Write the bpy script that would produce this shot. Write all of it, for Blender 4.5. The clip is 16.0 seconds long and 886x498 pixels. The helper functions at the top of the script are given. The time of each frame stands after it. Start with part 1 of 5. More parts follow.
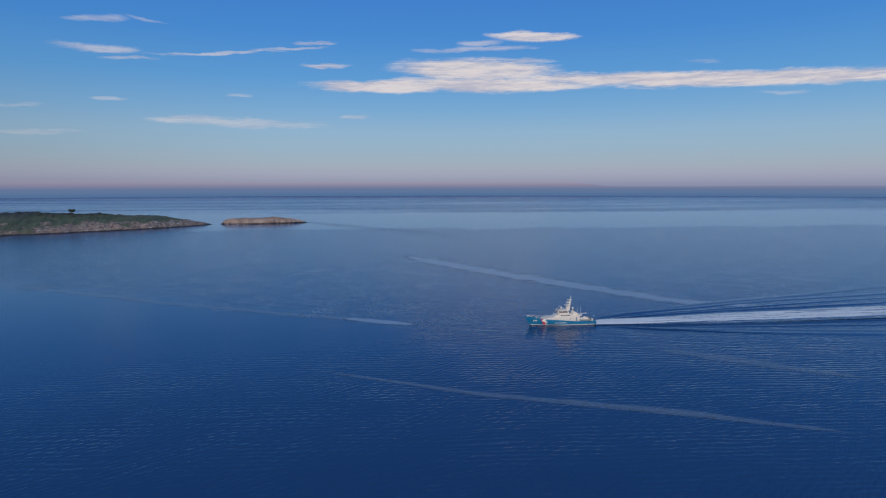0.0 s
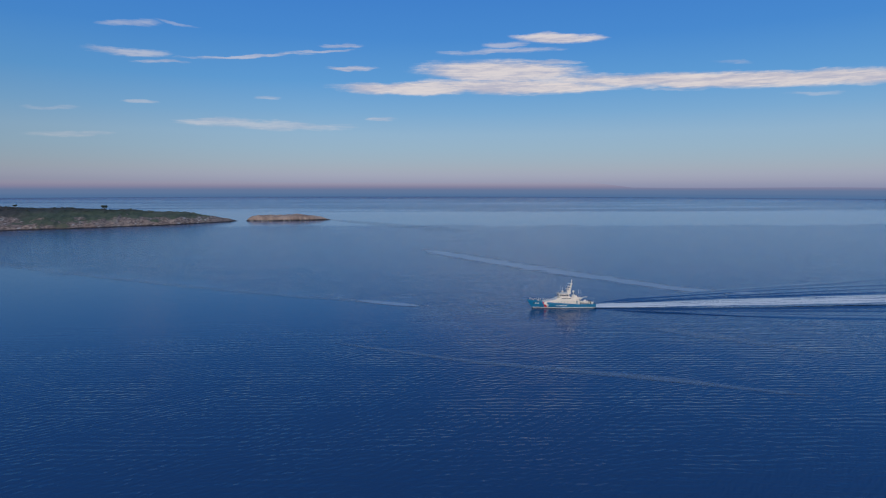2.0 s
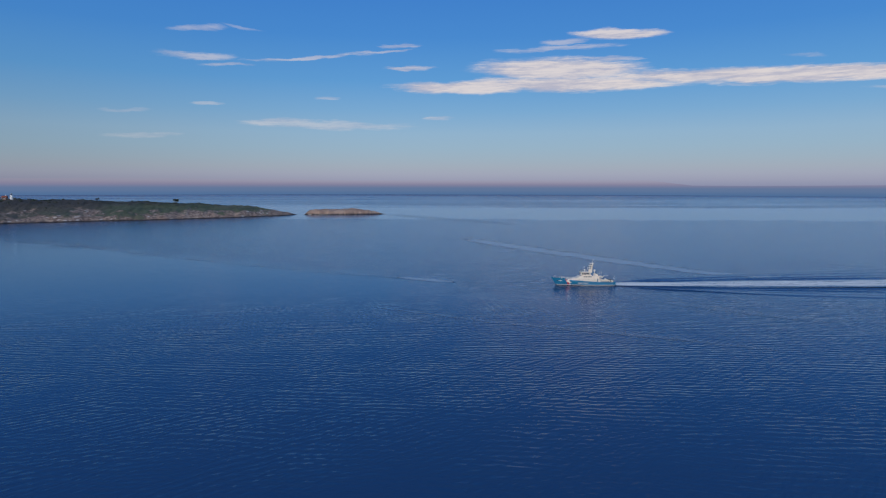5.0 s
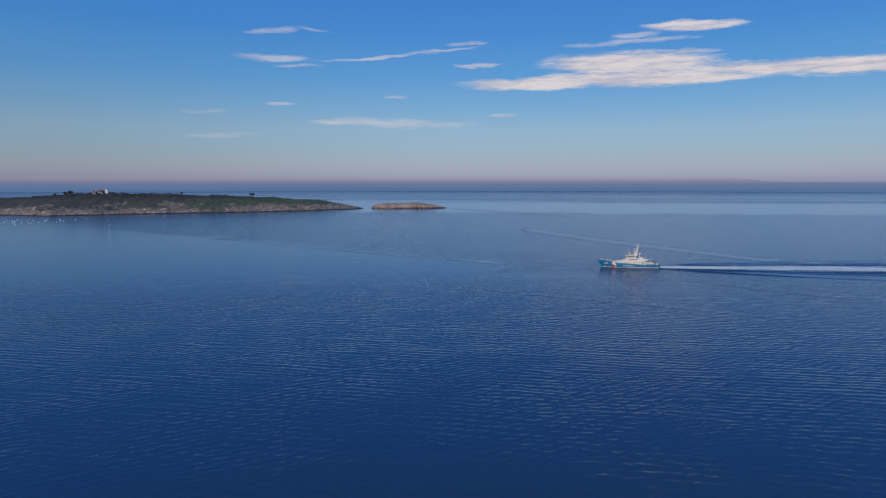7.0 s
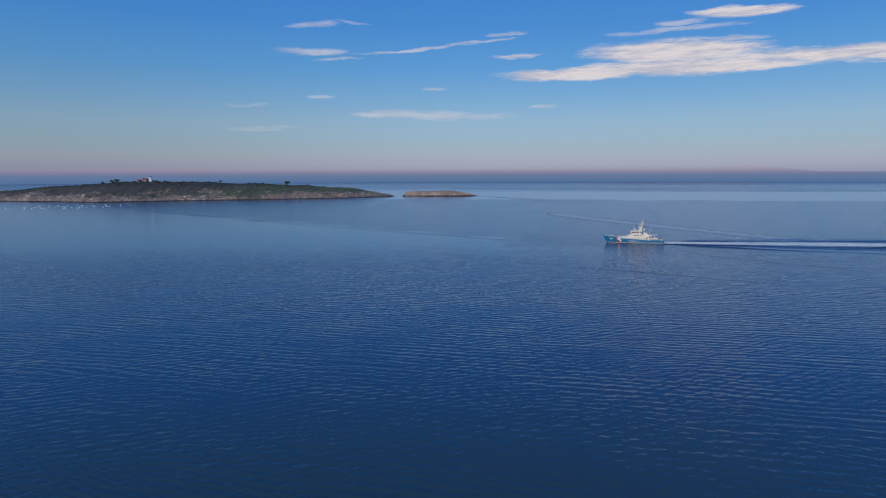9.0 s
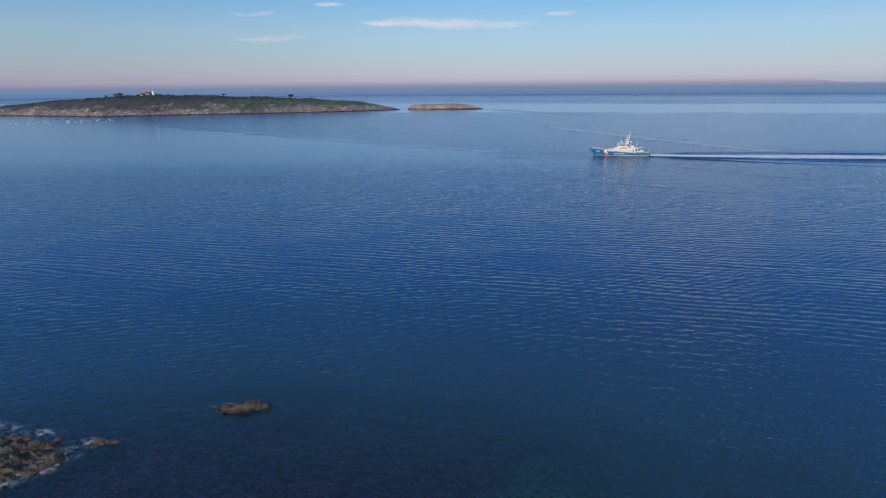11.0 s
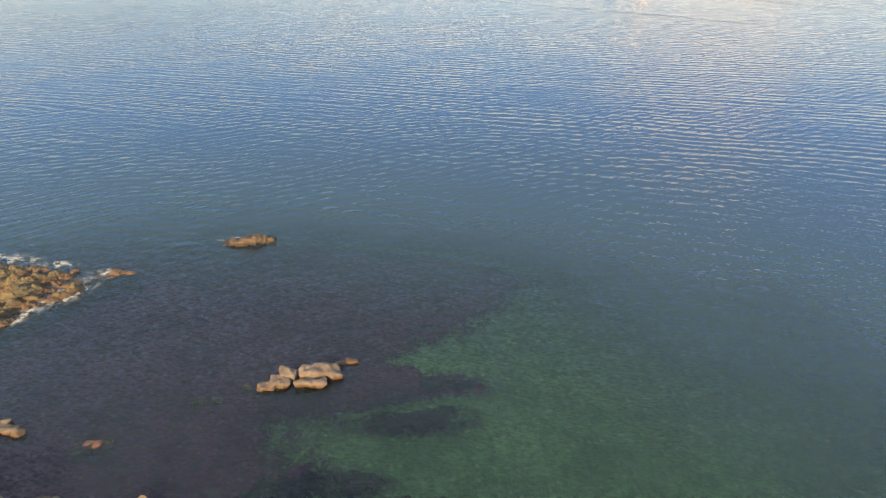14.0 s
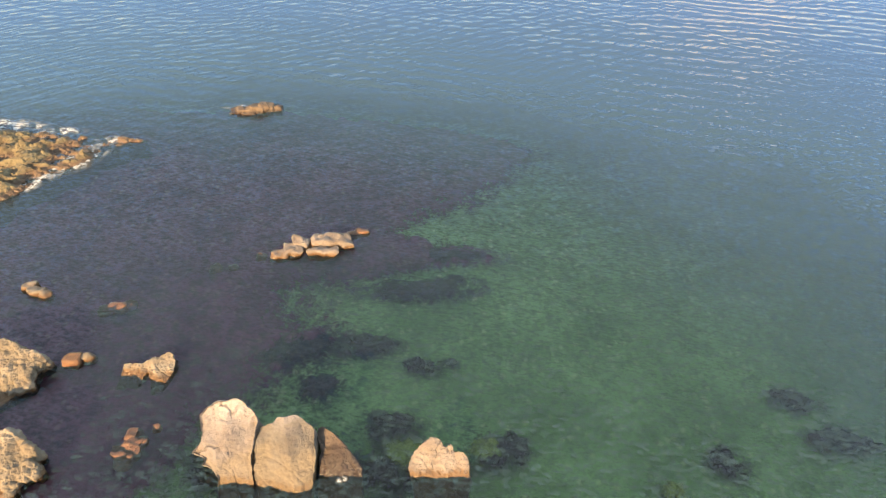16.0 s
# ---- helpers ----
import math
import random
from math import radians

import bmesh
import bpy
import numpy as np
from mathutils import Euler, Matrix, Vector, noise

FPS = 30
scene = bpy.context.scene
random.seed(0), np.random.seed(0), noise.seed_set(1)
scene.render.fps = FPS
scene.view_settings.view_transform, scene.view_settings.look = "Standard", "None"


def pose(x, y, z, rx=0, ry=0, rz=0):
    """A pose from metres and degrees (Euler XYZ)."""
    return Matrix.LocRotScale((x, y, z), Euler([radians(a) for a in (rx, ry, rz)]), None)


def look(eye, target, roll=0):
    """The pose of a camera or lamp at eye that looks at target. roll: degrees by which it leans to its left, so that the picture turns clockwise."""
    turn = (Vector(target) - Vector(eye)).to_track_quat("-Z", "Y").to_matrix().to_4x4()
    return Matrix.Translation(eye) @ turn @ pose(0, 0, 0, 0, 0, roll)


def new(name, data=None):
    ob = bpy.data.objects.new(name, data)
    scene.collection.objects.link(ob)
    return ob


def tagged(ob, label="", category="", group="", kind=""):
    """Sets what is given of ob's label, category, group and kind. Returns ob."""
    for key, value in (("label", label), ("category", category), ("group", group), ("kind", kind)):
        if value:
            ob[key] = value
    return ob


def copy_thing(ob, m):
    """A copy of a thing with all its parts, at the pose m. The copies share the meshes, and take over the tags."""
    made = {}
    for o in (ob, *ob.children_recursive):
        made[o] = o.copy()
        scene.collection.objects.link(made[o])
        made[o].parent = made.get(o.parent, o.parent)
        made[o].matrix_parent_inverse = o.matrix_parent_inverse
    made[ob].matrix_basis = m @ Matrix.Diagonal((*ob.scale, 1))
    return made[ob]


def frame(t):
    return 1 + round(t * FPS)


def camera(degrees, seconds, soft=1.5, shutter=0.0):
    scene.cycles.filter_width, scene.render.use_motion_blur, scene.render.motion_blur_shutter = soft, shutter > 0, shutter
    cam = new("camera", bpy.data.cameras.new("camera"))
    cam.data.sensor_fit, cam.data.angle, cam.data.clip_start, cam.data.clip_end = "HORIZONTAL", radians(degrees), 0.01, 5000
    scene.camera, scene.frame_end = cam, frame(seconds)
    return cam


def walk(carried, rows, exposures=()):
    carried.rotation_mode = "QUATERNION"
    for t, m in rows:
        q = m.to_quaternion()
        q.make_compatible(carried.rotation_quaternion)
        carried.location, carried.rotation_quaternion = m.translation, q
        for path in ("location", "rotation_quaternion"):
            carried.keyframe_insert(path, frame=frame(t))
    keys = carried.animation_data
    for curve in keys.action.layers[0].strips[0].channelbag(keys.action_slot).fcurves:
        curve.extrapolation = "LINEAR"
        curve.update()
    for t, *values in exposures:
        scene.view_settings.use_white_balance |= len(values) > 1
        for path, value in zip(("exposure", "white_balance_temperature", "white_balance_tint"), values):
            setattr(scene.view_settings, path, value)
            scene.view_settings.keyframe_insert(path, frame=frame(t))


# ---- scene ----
cam = camera(70.4, 16.0, soft=1.2)

# seconds, x, y, z, yaw, pitch, roll
PATH = [
    (0, -38.33, 114.10, 67.20, -19.520, -5.667, 0.066),
    (0.5, -37.42, 109.68, 65.02, -19.048, -5.490, 0.007),
    (1, -36.64, 105.09, 63.15, -18.367, -5.476, -0.039),
    (1.5, -35.91, 100.26, 61.63, -17.753, -5.494, -0.130),
    (2, -35.21, 95.28, 60.37, -17.284, -5.495, -0.091),
    (2.5, -34.56, 90.02, 59.25, -16.802, -5.504, -0.074),
    (3, -33.97, 84.47, 58.13, -16.207, -5.556, -0.128),
    (3.5, -33.47, 78.64, 56.96, -15.311, -5.571, -0.216),
    (4, -33.03, 72.64, 55.82, -14.456, -5.596, -0.144),
    (6.5, -31.55, 36.29, 50.04, -7.689, -5.757, -0.112),
    (7, -29.75, 30.78, 47.92, -6.183, -5.840, -0.009),
    (7.5, -27.59, 25.52, 45.53, -5.146, -5.765, -0.045),
    (8, -24.94, 20.47, 43.10, -4.399, -5.754, -0.002),
    (8.2, -23.80, 18.48, 42.17, -4.045, -5.801, 0.029),
    (10.3, -0.87, 1.86, 38.86, -1.416, -10.679, 0.366),
    (10.5, -0.60, 1.32, 39.05, -1.417, -11.724, 0.389),
    (11, -0.20, 0.25, 39.62, -1.434, -14.266, 0.379),
    (11.5, 0.00, -0.50, 40.09, -1.461, -16.745, 0.196),
    (12, -0.13, -0.92, 40.29, -1.487, -19.197, 0.118),
    (12.5, 0.00, -0.48, 40.27, -1.507, -21.417, 0.128),
    (13, 0.12, 0.06, 40.04, -1.273, -23.627, 0.253),
    (13.5, 0.23, 0.19, 39.54, -1.034, -26.165, 0.441),
    (14, 0.28, 0.08, 39.23, -0.898, -28.833, 0.590),
    (14.5, 0.23, 0.03, 39.09, -0.795, -31.624, 0.639),
    (15, 0.15, 0.01, 39.02, -0.676, -34.527, 0.603),
    (15.5, 0.08, 0.01, 39.08, -0.383, -37.456, 0.475),
    (16, -0.00, 0.00, 39.17, -0.000, -40.379, 0.337),
]
walk(cam, [(t, pose(x, y, z, 90 + p, 0, yw) @ pose(0, 0, 0, 0, 0, -r)) for t, x, y, z, yw, p, r in PATH],
     exposures=[(0, 0.07, 4950, 10), (8.0, 0.07, 4950, 10), (10.3, 0.28, 5000, 9), (11.0, 0.50, 5150, 8), (12.5, 1.40, 5650, 6), (13.5, 1.98, 7900, 9), (14.5, 2.64, 12000, 12), (16.0, 3.05, 11200, 12)])

# ------------------------------------------------------------ node helper


class Nodes:
    """Short writing for node trees."""

    def __init__(self, tree):
        self.tree = tree
        tree.nodes.clear()

    def add(self, kind, **inputs):
        n = self.tree.nodes.new(kind)
        for key, value in inputs.items():
            self.put(n, key, value)
        return n

    def put(self, n, key, value):
        sock = n.inputs[int(key[1:])] if key[0] == "i" and key[1:].isdigit() else n.inputs[key.replace("_", " ")]
        if isinstance(value, bpy.types.NodeSocket):
            self.tree.links.new(value, sock)
        else:
            sock.default_value = value

    def math(self, op, a, b=0.0, clamp=False):
        n = self.add("ShaderNodeMath", i0=a, i1=b)
        n.operation, n.use_clamp = op, clamp
        return n.outputs[0]

    def vec(self, op, a, b=(0, 0, 0)):
        n = self.add("ShaderNodeVectorMath", i0=a, i1=b)
        n.operation = op
        return n.outputs[0]

    def scale(self, a, k):
        n = self.add("ShaderNodeVectorMath", i0=a)
        n.operation = "SCALE"
        self.put(n, "Scale", k)
        return n.outputs[0]

    def smooth(self, value, lo, hi, a=0.0, b=1.0):
        n = self.add("ShaderNodeMapRange")
        n.interpolation_type = "SMOOTHSTEP"
        for key, v in zip(("Value", "From Min", "From Max", "To Min", "To Max"), (value, lo, hi, a, b)):
            self.put(n, key, v)
        return n.outputs[0]

    def noise(self, vector, scale=1.0, detail=2.0, rough=0.5, color=False):
        n = self.add("ShaderNodeTexNoise", Vector=vector, Scale=scale, Detail=detail, Roughness=rough)
        return n.outputs["Color" if color else "Fac"]

    def mix(self, fac, a, b):
        n = self.tree.nodes.new("ShaderNodeMix")
        n.data_type = "RGBA"
        for i, v in ((0, fac), (6, a), (7, b)):
            if isinstance(v, bpy.types.NodeSocket):
                self.tree.links.new(v, n.inputs[i])
            else:
                n.inputs[i].default_value = v if i == 0 else (*v[:3], 1)
        return n.outputs[2]

    def shade(self, fac, a, b):
        n = self.add("ShaderNodeMixShader")
        for i, v in ((0, fac), (1, a), (2, b)):
            if isinstance(v, bpy.types.NodeSocket):
                self.tree.links.new(v, n.inputs[i])
            else:
                n.inputs[i].default_value = v
        return n.outputs[0]

    def turned(self, vector, degrees, sx, sy, sz=1.0):
        r = self.add("ShaderNodeVectorRotate", Vector=vector)
        r.rotation_type = "Z_AXIS"
        r.inputs["Angle"].default_value = radians(degrees)
        return self.vec("MULTIPLY", r.outputs[0], (sx, sy, sz))


# ------------------------------------------------------------ sky and sun

SUN_ELEVATION, SUN_AZIMUTH = 20.0, 205.0   # degrees; azimuth clockwise from +y

world = bpy.data.worlds.new("sky")
scene.world = world
world.use_nodes = True
w = Nodes(world.node_tree)
sky = w.add("ShaderNodeTexSky")
sky.sky_type, sky.sun_disc = "NISHITA", False
sky.sun_elevation, sky.sun_rotation = radians(SUN_ELEVATION), radians(SUN_AZIMUTH)
sky.air_density, sky.dust_density, sky.ozone_density = 1.0, 0.6, 2.0
way = w.add("ShaderNodeTexCoord").outputs["Generated"]
parts = w.add("ShaderNodeSeparateXYZ", i0=way)
azimuth = w.math("MULTIPLY", w.math("ARCTAN2", parts.outputs[0], parts.outputs[1]), 57.29578)
elevation = w.math("MULTIPLY", w.math("ARCSINE", parts.outputs[2]), 57.29578)
# haze low over the sea, dulled to the west
haze = w.add("ShaderNodeValToRGB", Fac=w.math("DIVIDE", w.math("ADD", elevation, 10.0), 40.0, clamp=True))
ramp = haze.color_ramp
# tones below the horizon are added dark blue, standing in for reflected sea
TONES = ((-10, (0.019, 0.054, 0.158)),
         (-3, (0.052, 0.103, 0.226)),
         (-0.4, (0.152, 0.186, 0.315)),
         (0.7, (0.266, 0.298, 0.395)),
         (1.2, (0.293, 0.337, 0.42)),
         (1.8, (0.297, 0.364, 0.426)),
         (2.5, (0.283, 0.383, 0.454)),
         (3.5, (0.264, 0.396, 0.492)),
         (4.8, (0.245, 0.396, 0.528)),
         (6.7, (0.176, 0.353, 0.557)),
         (9.3, (0.109, 0.292, 0.57)),
         (13, (0.068, 0.223, 0.551)),
         (16.6, (0.055, 0.19, 0.528)),
         (23, (0.075, 0.195, 0.48)),
         (30, (0.100, 0.208, 0.445)))
for el, col in TONES:
    e = ramp.elements[0] if el == TONES[0][0] else ramp.elements[len(ramp.elements) - 1] if el == TONES[-1][0] else ramp.elements.new((el + 10.0) / 40.0)
    e.color = (*col, 1)
clear = w.scale(sky.outputs[0], 0.07)
dull = w.math("SUBTRACT", 1.0, w.math("MULTIPLY", w.smooth(azimuth, -34.0, 10.0, 0.24, 0.0), w.smooth(elevation, 3.0, 16.0, 1.0, 0.35)))
base_sky = w.mix(w.smooth(elevation, 25.0, 80.0, 0.94, 0.4), clear, w.scale(haze.outputs[0], dull))

flat = w.add("ShaderNodeCombineXYZ", X=azimuth, Y=elevation).outputs[0]
streak = w.noise(w.vec("MULTIPLY", flat, (0.16, 1.7, 1)), 1.0, 5.0, 0.6)
wisp = w.noise(w.vec("MULTIPLY", flat, (0.9, 7.0, 1)), 1.0, 5.0, 0.65)
hair = w.noise(w.vec("MULTIPLY", flat, (0.5, 14.0, 1)), 1.0, 3.0, 0.6)
wobble = w.math("ADD", w.math("MULTIPLY", w.math("SUBTRACT", streak, 0.5), 1.1),
                w.math("ADD", w.math("MULTIPLY", w.math("SUBTRACT", wisp, 0.5), 0.9), w.math("MULTIPLY", w.math("SUBTRACT", hair, 0.5), 0.5)))
# the wind draws the outlines out of true
bend = w.add("ShaderNodeSeparateXYZ", i0=w.noise(w.vec("MULTIPLY", flat, (0.33, 0.9, 1)), 1.0, 3.0, 0.55, color=True))
drift_az = w.math("ADD", azimuth, w.math("MULTIPLY", w.math("SUBTRACT", bend.outputs[0], 0.5), 2.6))
drift_el = w.math("ADD", elevation, w.math("MULTIPLY", w.math("SUBTRACT", bend.outputs[1], 0.5), 0.75))
cover = None


def cloud(az, el, long, thick, tilt, dense):
    """A flat streak of cloud round the bearing az, at the height el (degrees)."""
    global cover
    dx = w.math("DIVIDE", w.math("SUBTRACT", drift_az, az), long * 1.2)
    rise = w.math("SUBTRACT", w.math("SUBTRACT", drift_el, el), w.math("MULTIPLY", dx, tilt * long * 1.2))
    dy = w.math("DIVIDE", rise, thick * (1.15 if dense > 0.8 else 1.35))
    inside = w.math("SUBTRACT", 1.0, w.math("ADD", w.math("MULTIPLY", dx, dx), w.math("MULTIPLY", dy, dy)))
    torn = w.math("MULTIPLY", wobble, 0.62 if dense > 0.8 else 1.0)
    one = w.smooth(w.math("ADD", inside, torn), 0.0, 0.8 if dense > 0.8 else 1.05, 0.0, dense)
    cover = one if cover is None else w.math("MAXIMUM", cover, one)


cloud(-8.52, 12.90, 2.0, 0.22, 0.10, 0.38)
cloud(-5.10, 13.25, 1.52, 0.12, -0.06, 0.25)
cloud(-8.87, 10.70, 3.3, 0.26, 0.0, 0.5)
cloud(-6.43, 10.14, 2.1, 0.13, 0.03, 0.5)
cloud(0.29, 11.0, 5.2, 0.11, 0.09, 0.55)
cloud(6.6, 11.72, 3.20, 0.10, 0.09, 0.5)
cloud(8.40, 12.24, 2.0, 0.14, 0.03, 0.5)
cloud(9.00, 10.41, 2.3, 0.19, 0.02, 0.7)
cloud(1.96, 7.68, 1.03, 0.14, 0.03, 0.35)
cloud(-7.92, 6.89, 1.35, 0.15, 0.05, 0.35)
cloud(-14.32, 6.16, 1.76, 0.15, 0.06, 0.22)
cloud(-2.22, 5.64, 3.25, 0.30, 0.03, 0.42)
cloud(2.32, 5.41, 6.87, 0.32, 0.0, 0.38)
cloud(-13.09, 4.29, 3.01, 0.18, 0.04, 0.22)
cloud(11.71, 6.17, 1.52, 0.17, 0.01, 0.4)
cloud(14.45, 8.83, 6.54, 0.60, 0.0, 0.92)
cloud(23.86, 8.95, 8.71, 0.69, -0.02, 0.95)
cloud(22.32, 10.20, 7.18, 0.97, -0.02, 0.92)
cloud(42.77, 8.75, 19.0, 0.67, -0.05, 0.95)
cloud(27.32, 12.89, 3.92, 0.39, -0.04, 0.88)
cloud(22.54, 11.94, 5.10, 0.22, 0.02, 0.45)
cloud(22.90, 12.50, 1.97, 0.22, 0.03, 0.45)
cloud(26.58, 11.02, 2.66, 0.19, -0.03, 0.6)
cloud(41.65, 10.17, 1.39, 0.13, -0.08, 0.25)
cloud(36.79, 8.33, 1.64, 0.11, -0.05, 0.3)
cloud(47.46, 7.33, 2.09, 0.14, -0.07, 0.25)

cloud_tone = w.mix(w.smooth(w.math("ADD", w.math("MULTIPLY", streak, 0.7), w.math("MULTIPLY", wisp, 0.3)), 0.38, 0.60), (0.40, 0.42, 0.485), (0.62, 0.605, 0.565))
final_sky = w.vec("MULTIPLY", w.mix(cover, base_sky, cloud_tone), (1.33, 1.03, 0.79))
out = w.add("ShaderNodeOutputWorld", Surface=w.add("ShaderNodeBackground", Color=final_sky, Strength=1.0).outputs[0])

sun = new("sun", bpy.data.lights.new("sun", "SUN"))
sun.data.energy, sun.data.angle, sun.data.color = 2.0, radians(0.6), (1.0, 0.80, 0.56)
sa, se = radians(SUN_AZIMUTH), radians(SUN_ELEVATION)
sun.matrix_world = look((math.sin(sa) * math.cos(se) * 100, math.cos(sa) * math.cos(se) * 100, math.sin(se) * 100), (0, 0, 0))

# ------------------------------------------------------------ materials


def material(name):
    m = bpy.data.materials.new(name)
    m.use_nodes = True
    return m, Nodes(m.node_tree)


def finish(n, surface):
    n.add("ShaderNodeOutputMaterial", Surface=surface)


def paint(name, color, rough=0.5, metal=0.0, vary=0.12, size=1.0, bump=0.0):
    """A plain coat with stains at two scales."""
    m, n = material(name)
    pos = n.add("ShaderNodeTexCoord").outputs["Object"]
    a = n.noise(pos, 0.7 / size, 3.0)
    b = n.noise(pos, 9.0 / size, 3.0)
    k = n.math("ADD", n.math("MULTIPLY", a, 0.6), n.math("MULTIPLY", b, 0.4))
    dark = [c * (1 - 2 * vary) for c in color]
    light = [min(1, c * (1 + 1.2 * vary)) for c in color]
    bsdf = n.add("ShaderNodeBsdfPrincipled", Base_Color=n.mix(n.smooth(k, 0.3, 0.7), dark, light), Metallic=metal,
                 Roughness=n.math("ADD", n.math("MULTIPLY", b, 0.2), rough - 0.1))
    if bump:
        n.put(bsdf, "Normal", n.add("ShaderNodeBump", Strength=bump, Height=b, Distance=0.05).outputs[0])
    finish(n, bsdf.outputs[0])
    return m


def wave_normal(n, pos, amount):
    """Slopes of crossing trains of wind waves and of the ripples on them; amount scales them."""
    s = None
    y = n.add("ShaderNodeSeparateXYZ", i0=pos).outputs[1]
    lee = n.smooth(y, 38, 105, 1.0, 0.0)          # in the lee of the shore only short waves run
    # heading, length, steepness offshore and inshore
    trains = ((-17, 2.5, 0.185, 0.020), (26, 2.2, 0.130, 0.020), (3, 1.7, 0.130, 0.070), (-32, 1.4, 0.105, 0.070), (40, 1.2, 0.095, 0.060),
              (-8, 4.2, 0.050, 0.010), (30, 0.95, 0.080, 0.100), (-24, 0.68, 0.070, 0.120), (14, 0.50, 0.0, 0.110))
    for i, (turn, length, open_sea, inshore) in enumerate(trains):
        train = n.add("ShaderNodeTexWave", Vector=n.vec("ADD", n.turned(pos, -turn, 0.34 if length > 1.6 else 0.55, 1.0), (i * 31.0, i * 17.0, 0)), Scale=0.314 / length,
                      Distortion=6.0 if length > 1 else 8.0, Detail=2.0 if length > 1 else 1.5, Detail_Scale=0.9, Detail_Roughness=0.6)
        train.wave_type, train.bands_direction, train.wave_profile = "BANDS", "Y", "SIN"
        swing = n.noise(n.vec("ADD", pos, (i * 57.0, 0, 0)), 0.045 if length > 1.5 else 0.12, 2.0)
        steep = n.math("ADD", n.math("MULTIPLY", lee, inshore - open_sea), open_sea)
        k = n.math("MULTIPLY", n.math("MULTIPLY", n.math("SUBTRACT", train.outputs["Fac"], 0.5), n.smooth(swing, 0.32, 0.68, 0.1, 1.8)), steep)
        one = n.scale((-math.sin(radians(turn)), math.cos(radians(turn)), 0), k)
        s = one if s is None else n.vec("ADD", s, one)
    fine = n.noise(n.turned(pos, -20, 1.3, 2.4), 1.6, 3.0, 0.65, color=True)
    s = n.vec("ADD", s, n.vec("MULTIPLY", n.vec("SUBTRACT", fine, (0.5, 0.5, 0.5)), n.scale((0.50, 0.70, 0), n.math("ADD", n.math("MULTIPLY", lee, 0.55), 0.45))))
    chop = n.noise(n.turned(pos, 12, 0.55, 1.2), 3.4, 2.0, 0.55, color=True)
    s = n.vec("ADD", s, n.vec("MULTIPLY", n.vec("SUBTRACT", chop, (0.5, 0.5, 0.5)), n.scale((1.15, 2.4, 0), lee)))
    lie = n.add("ShaderNodeNewGeometry").outputs["Normal"]
    s = n.scale(s, amount)
    # slopes level off, as steep wavelets break
    size = n.add("ShaderNodeVectorMath", i0=s)
    size.operation = "LENGTH"
    mild = n.scale(s, n.math("DIVIDE", 1.0, n.math("ADD", 1.0, n.math("MULTIPLY", size.outputs["Value"], 4.5))))
    return s, n.vec("NORMALIZE", n.vec("ADD", mild, lie)), n.vec("NORMALIZE", n.vec("ADD", n.scale(mild, n.math("ADD", n.math("ADD", n.math("MULTIPLY", lee, 0.75), 1.35), n.smooth(y, 130, 220, 0.0, 0.3))), lie)), n.vec("NORMALIZE", n.vec("ADD", n.scale(mild, 3.8), lie))


DEEP, SHOAL = (0.0185, 0.052, 0.142), (0.026, 0.056, 0.076)


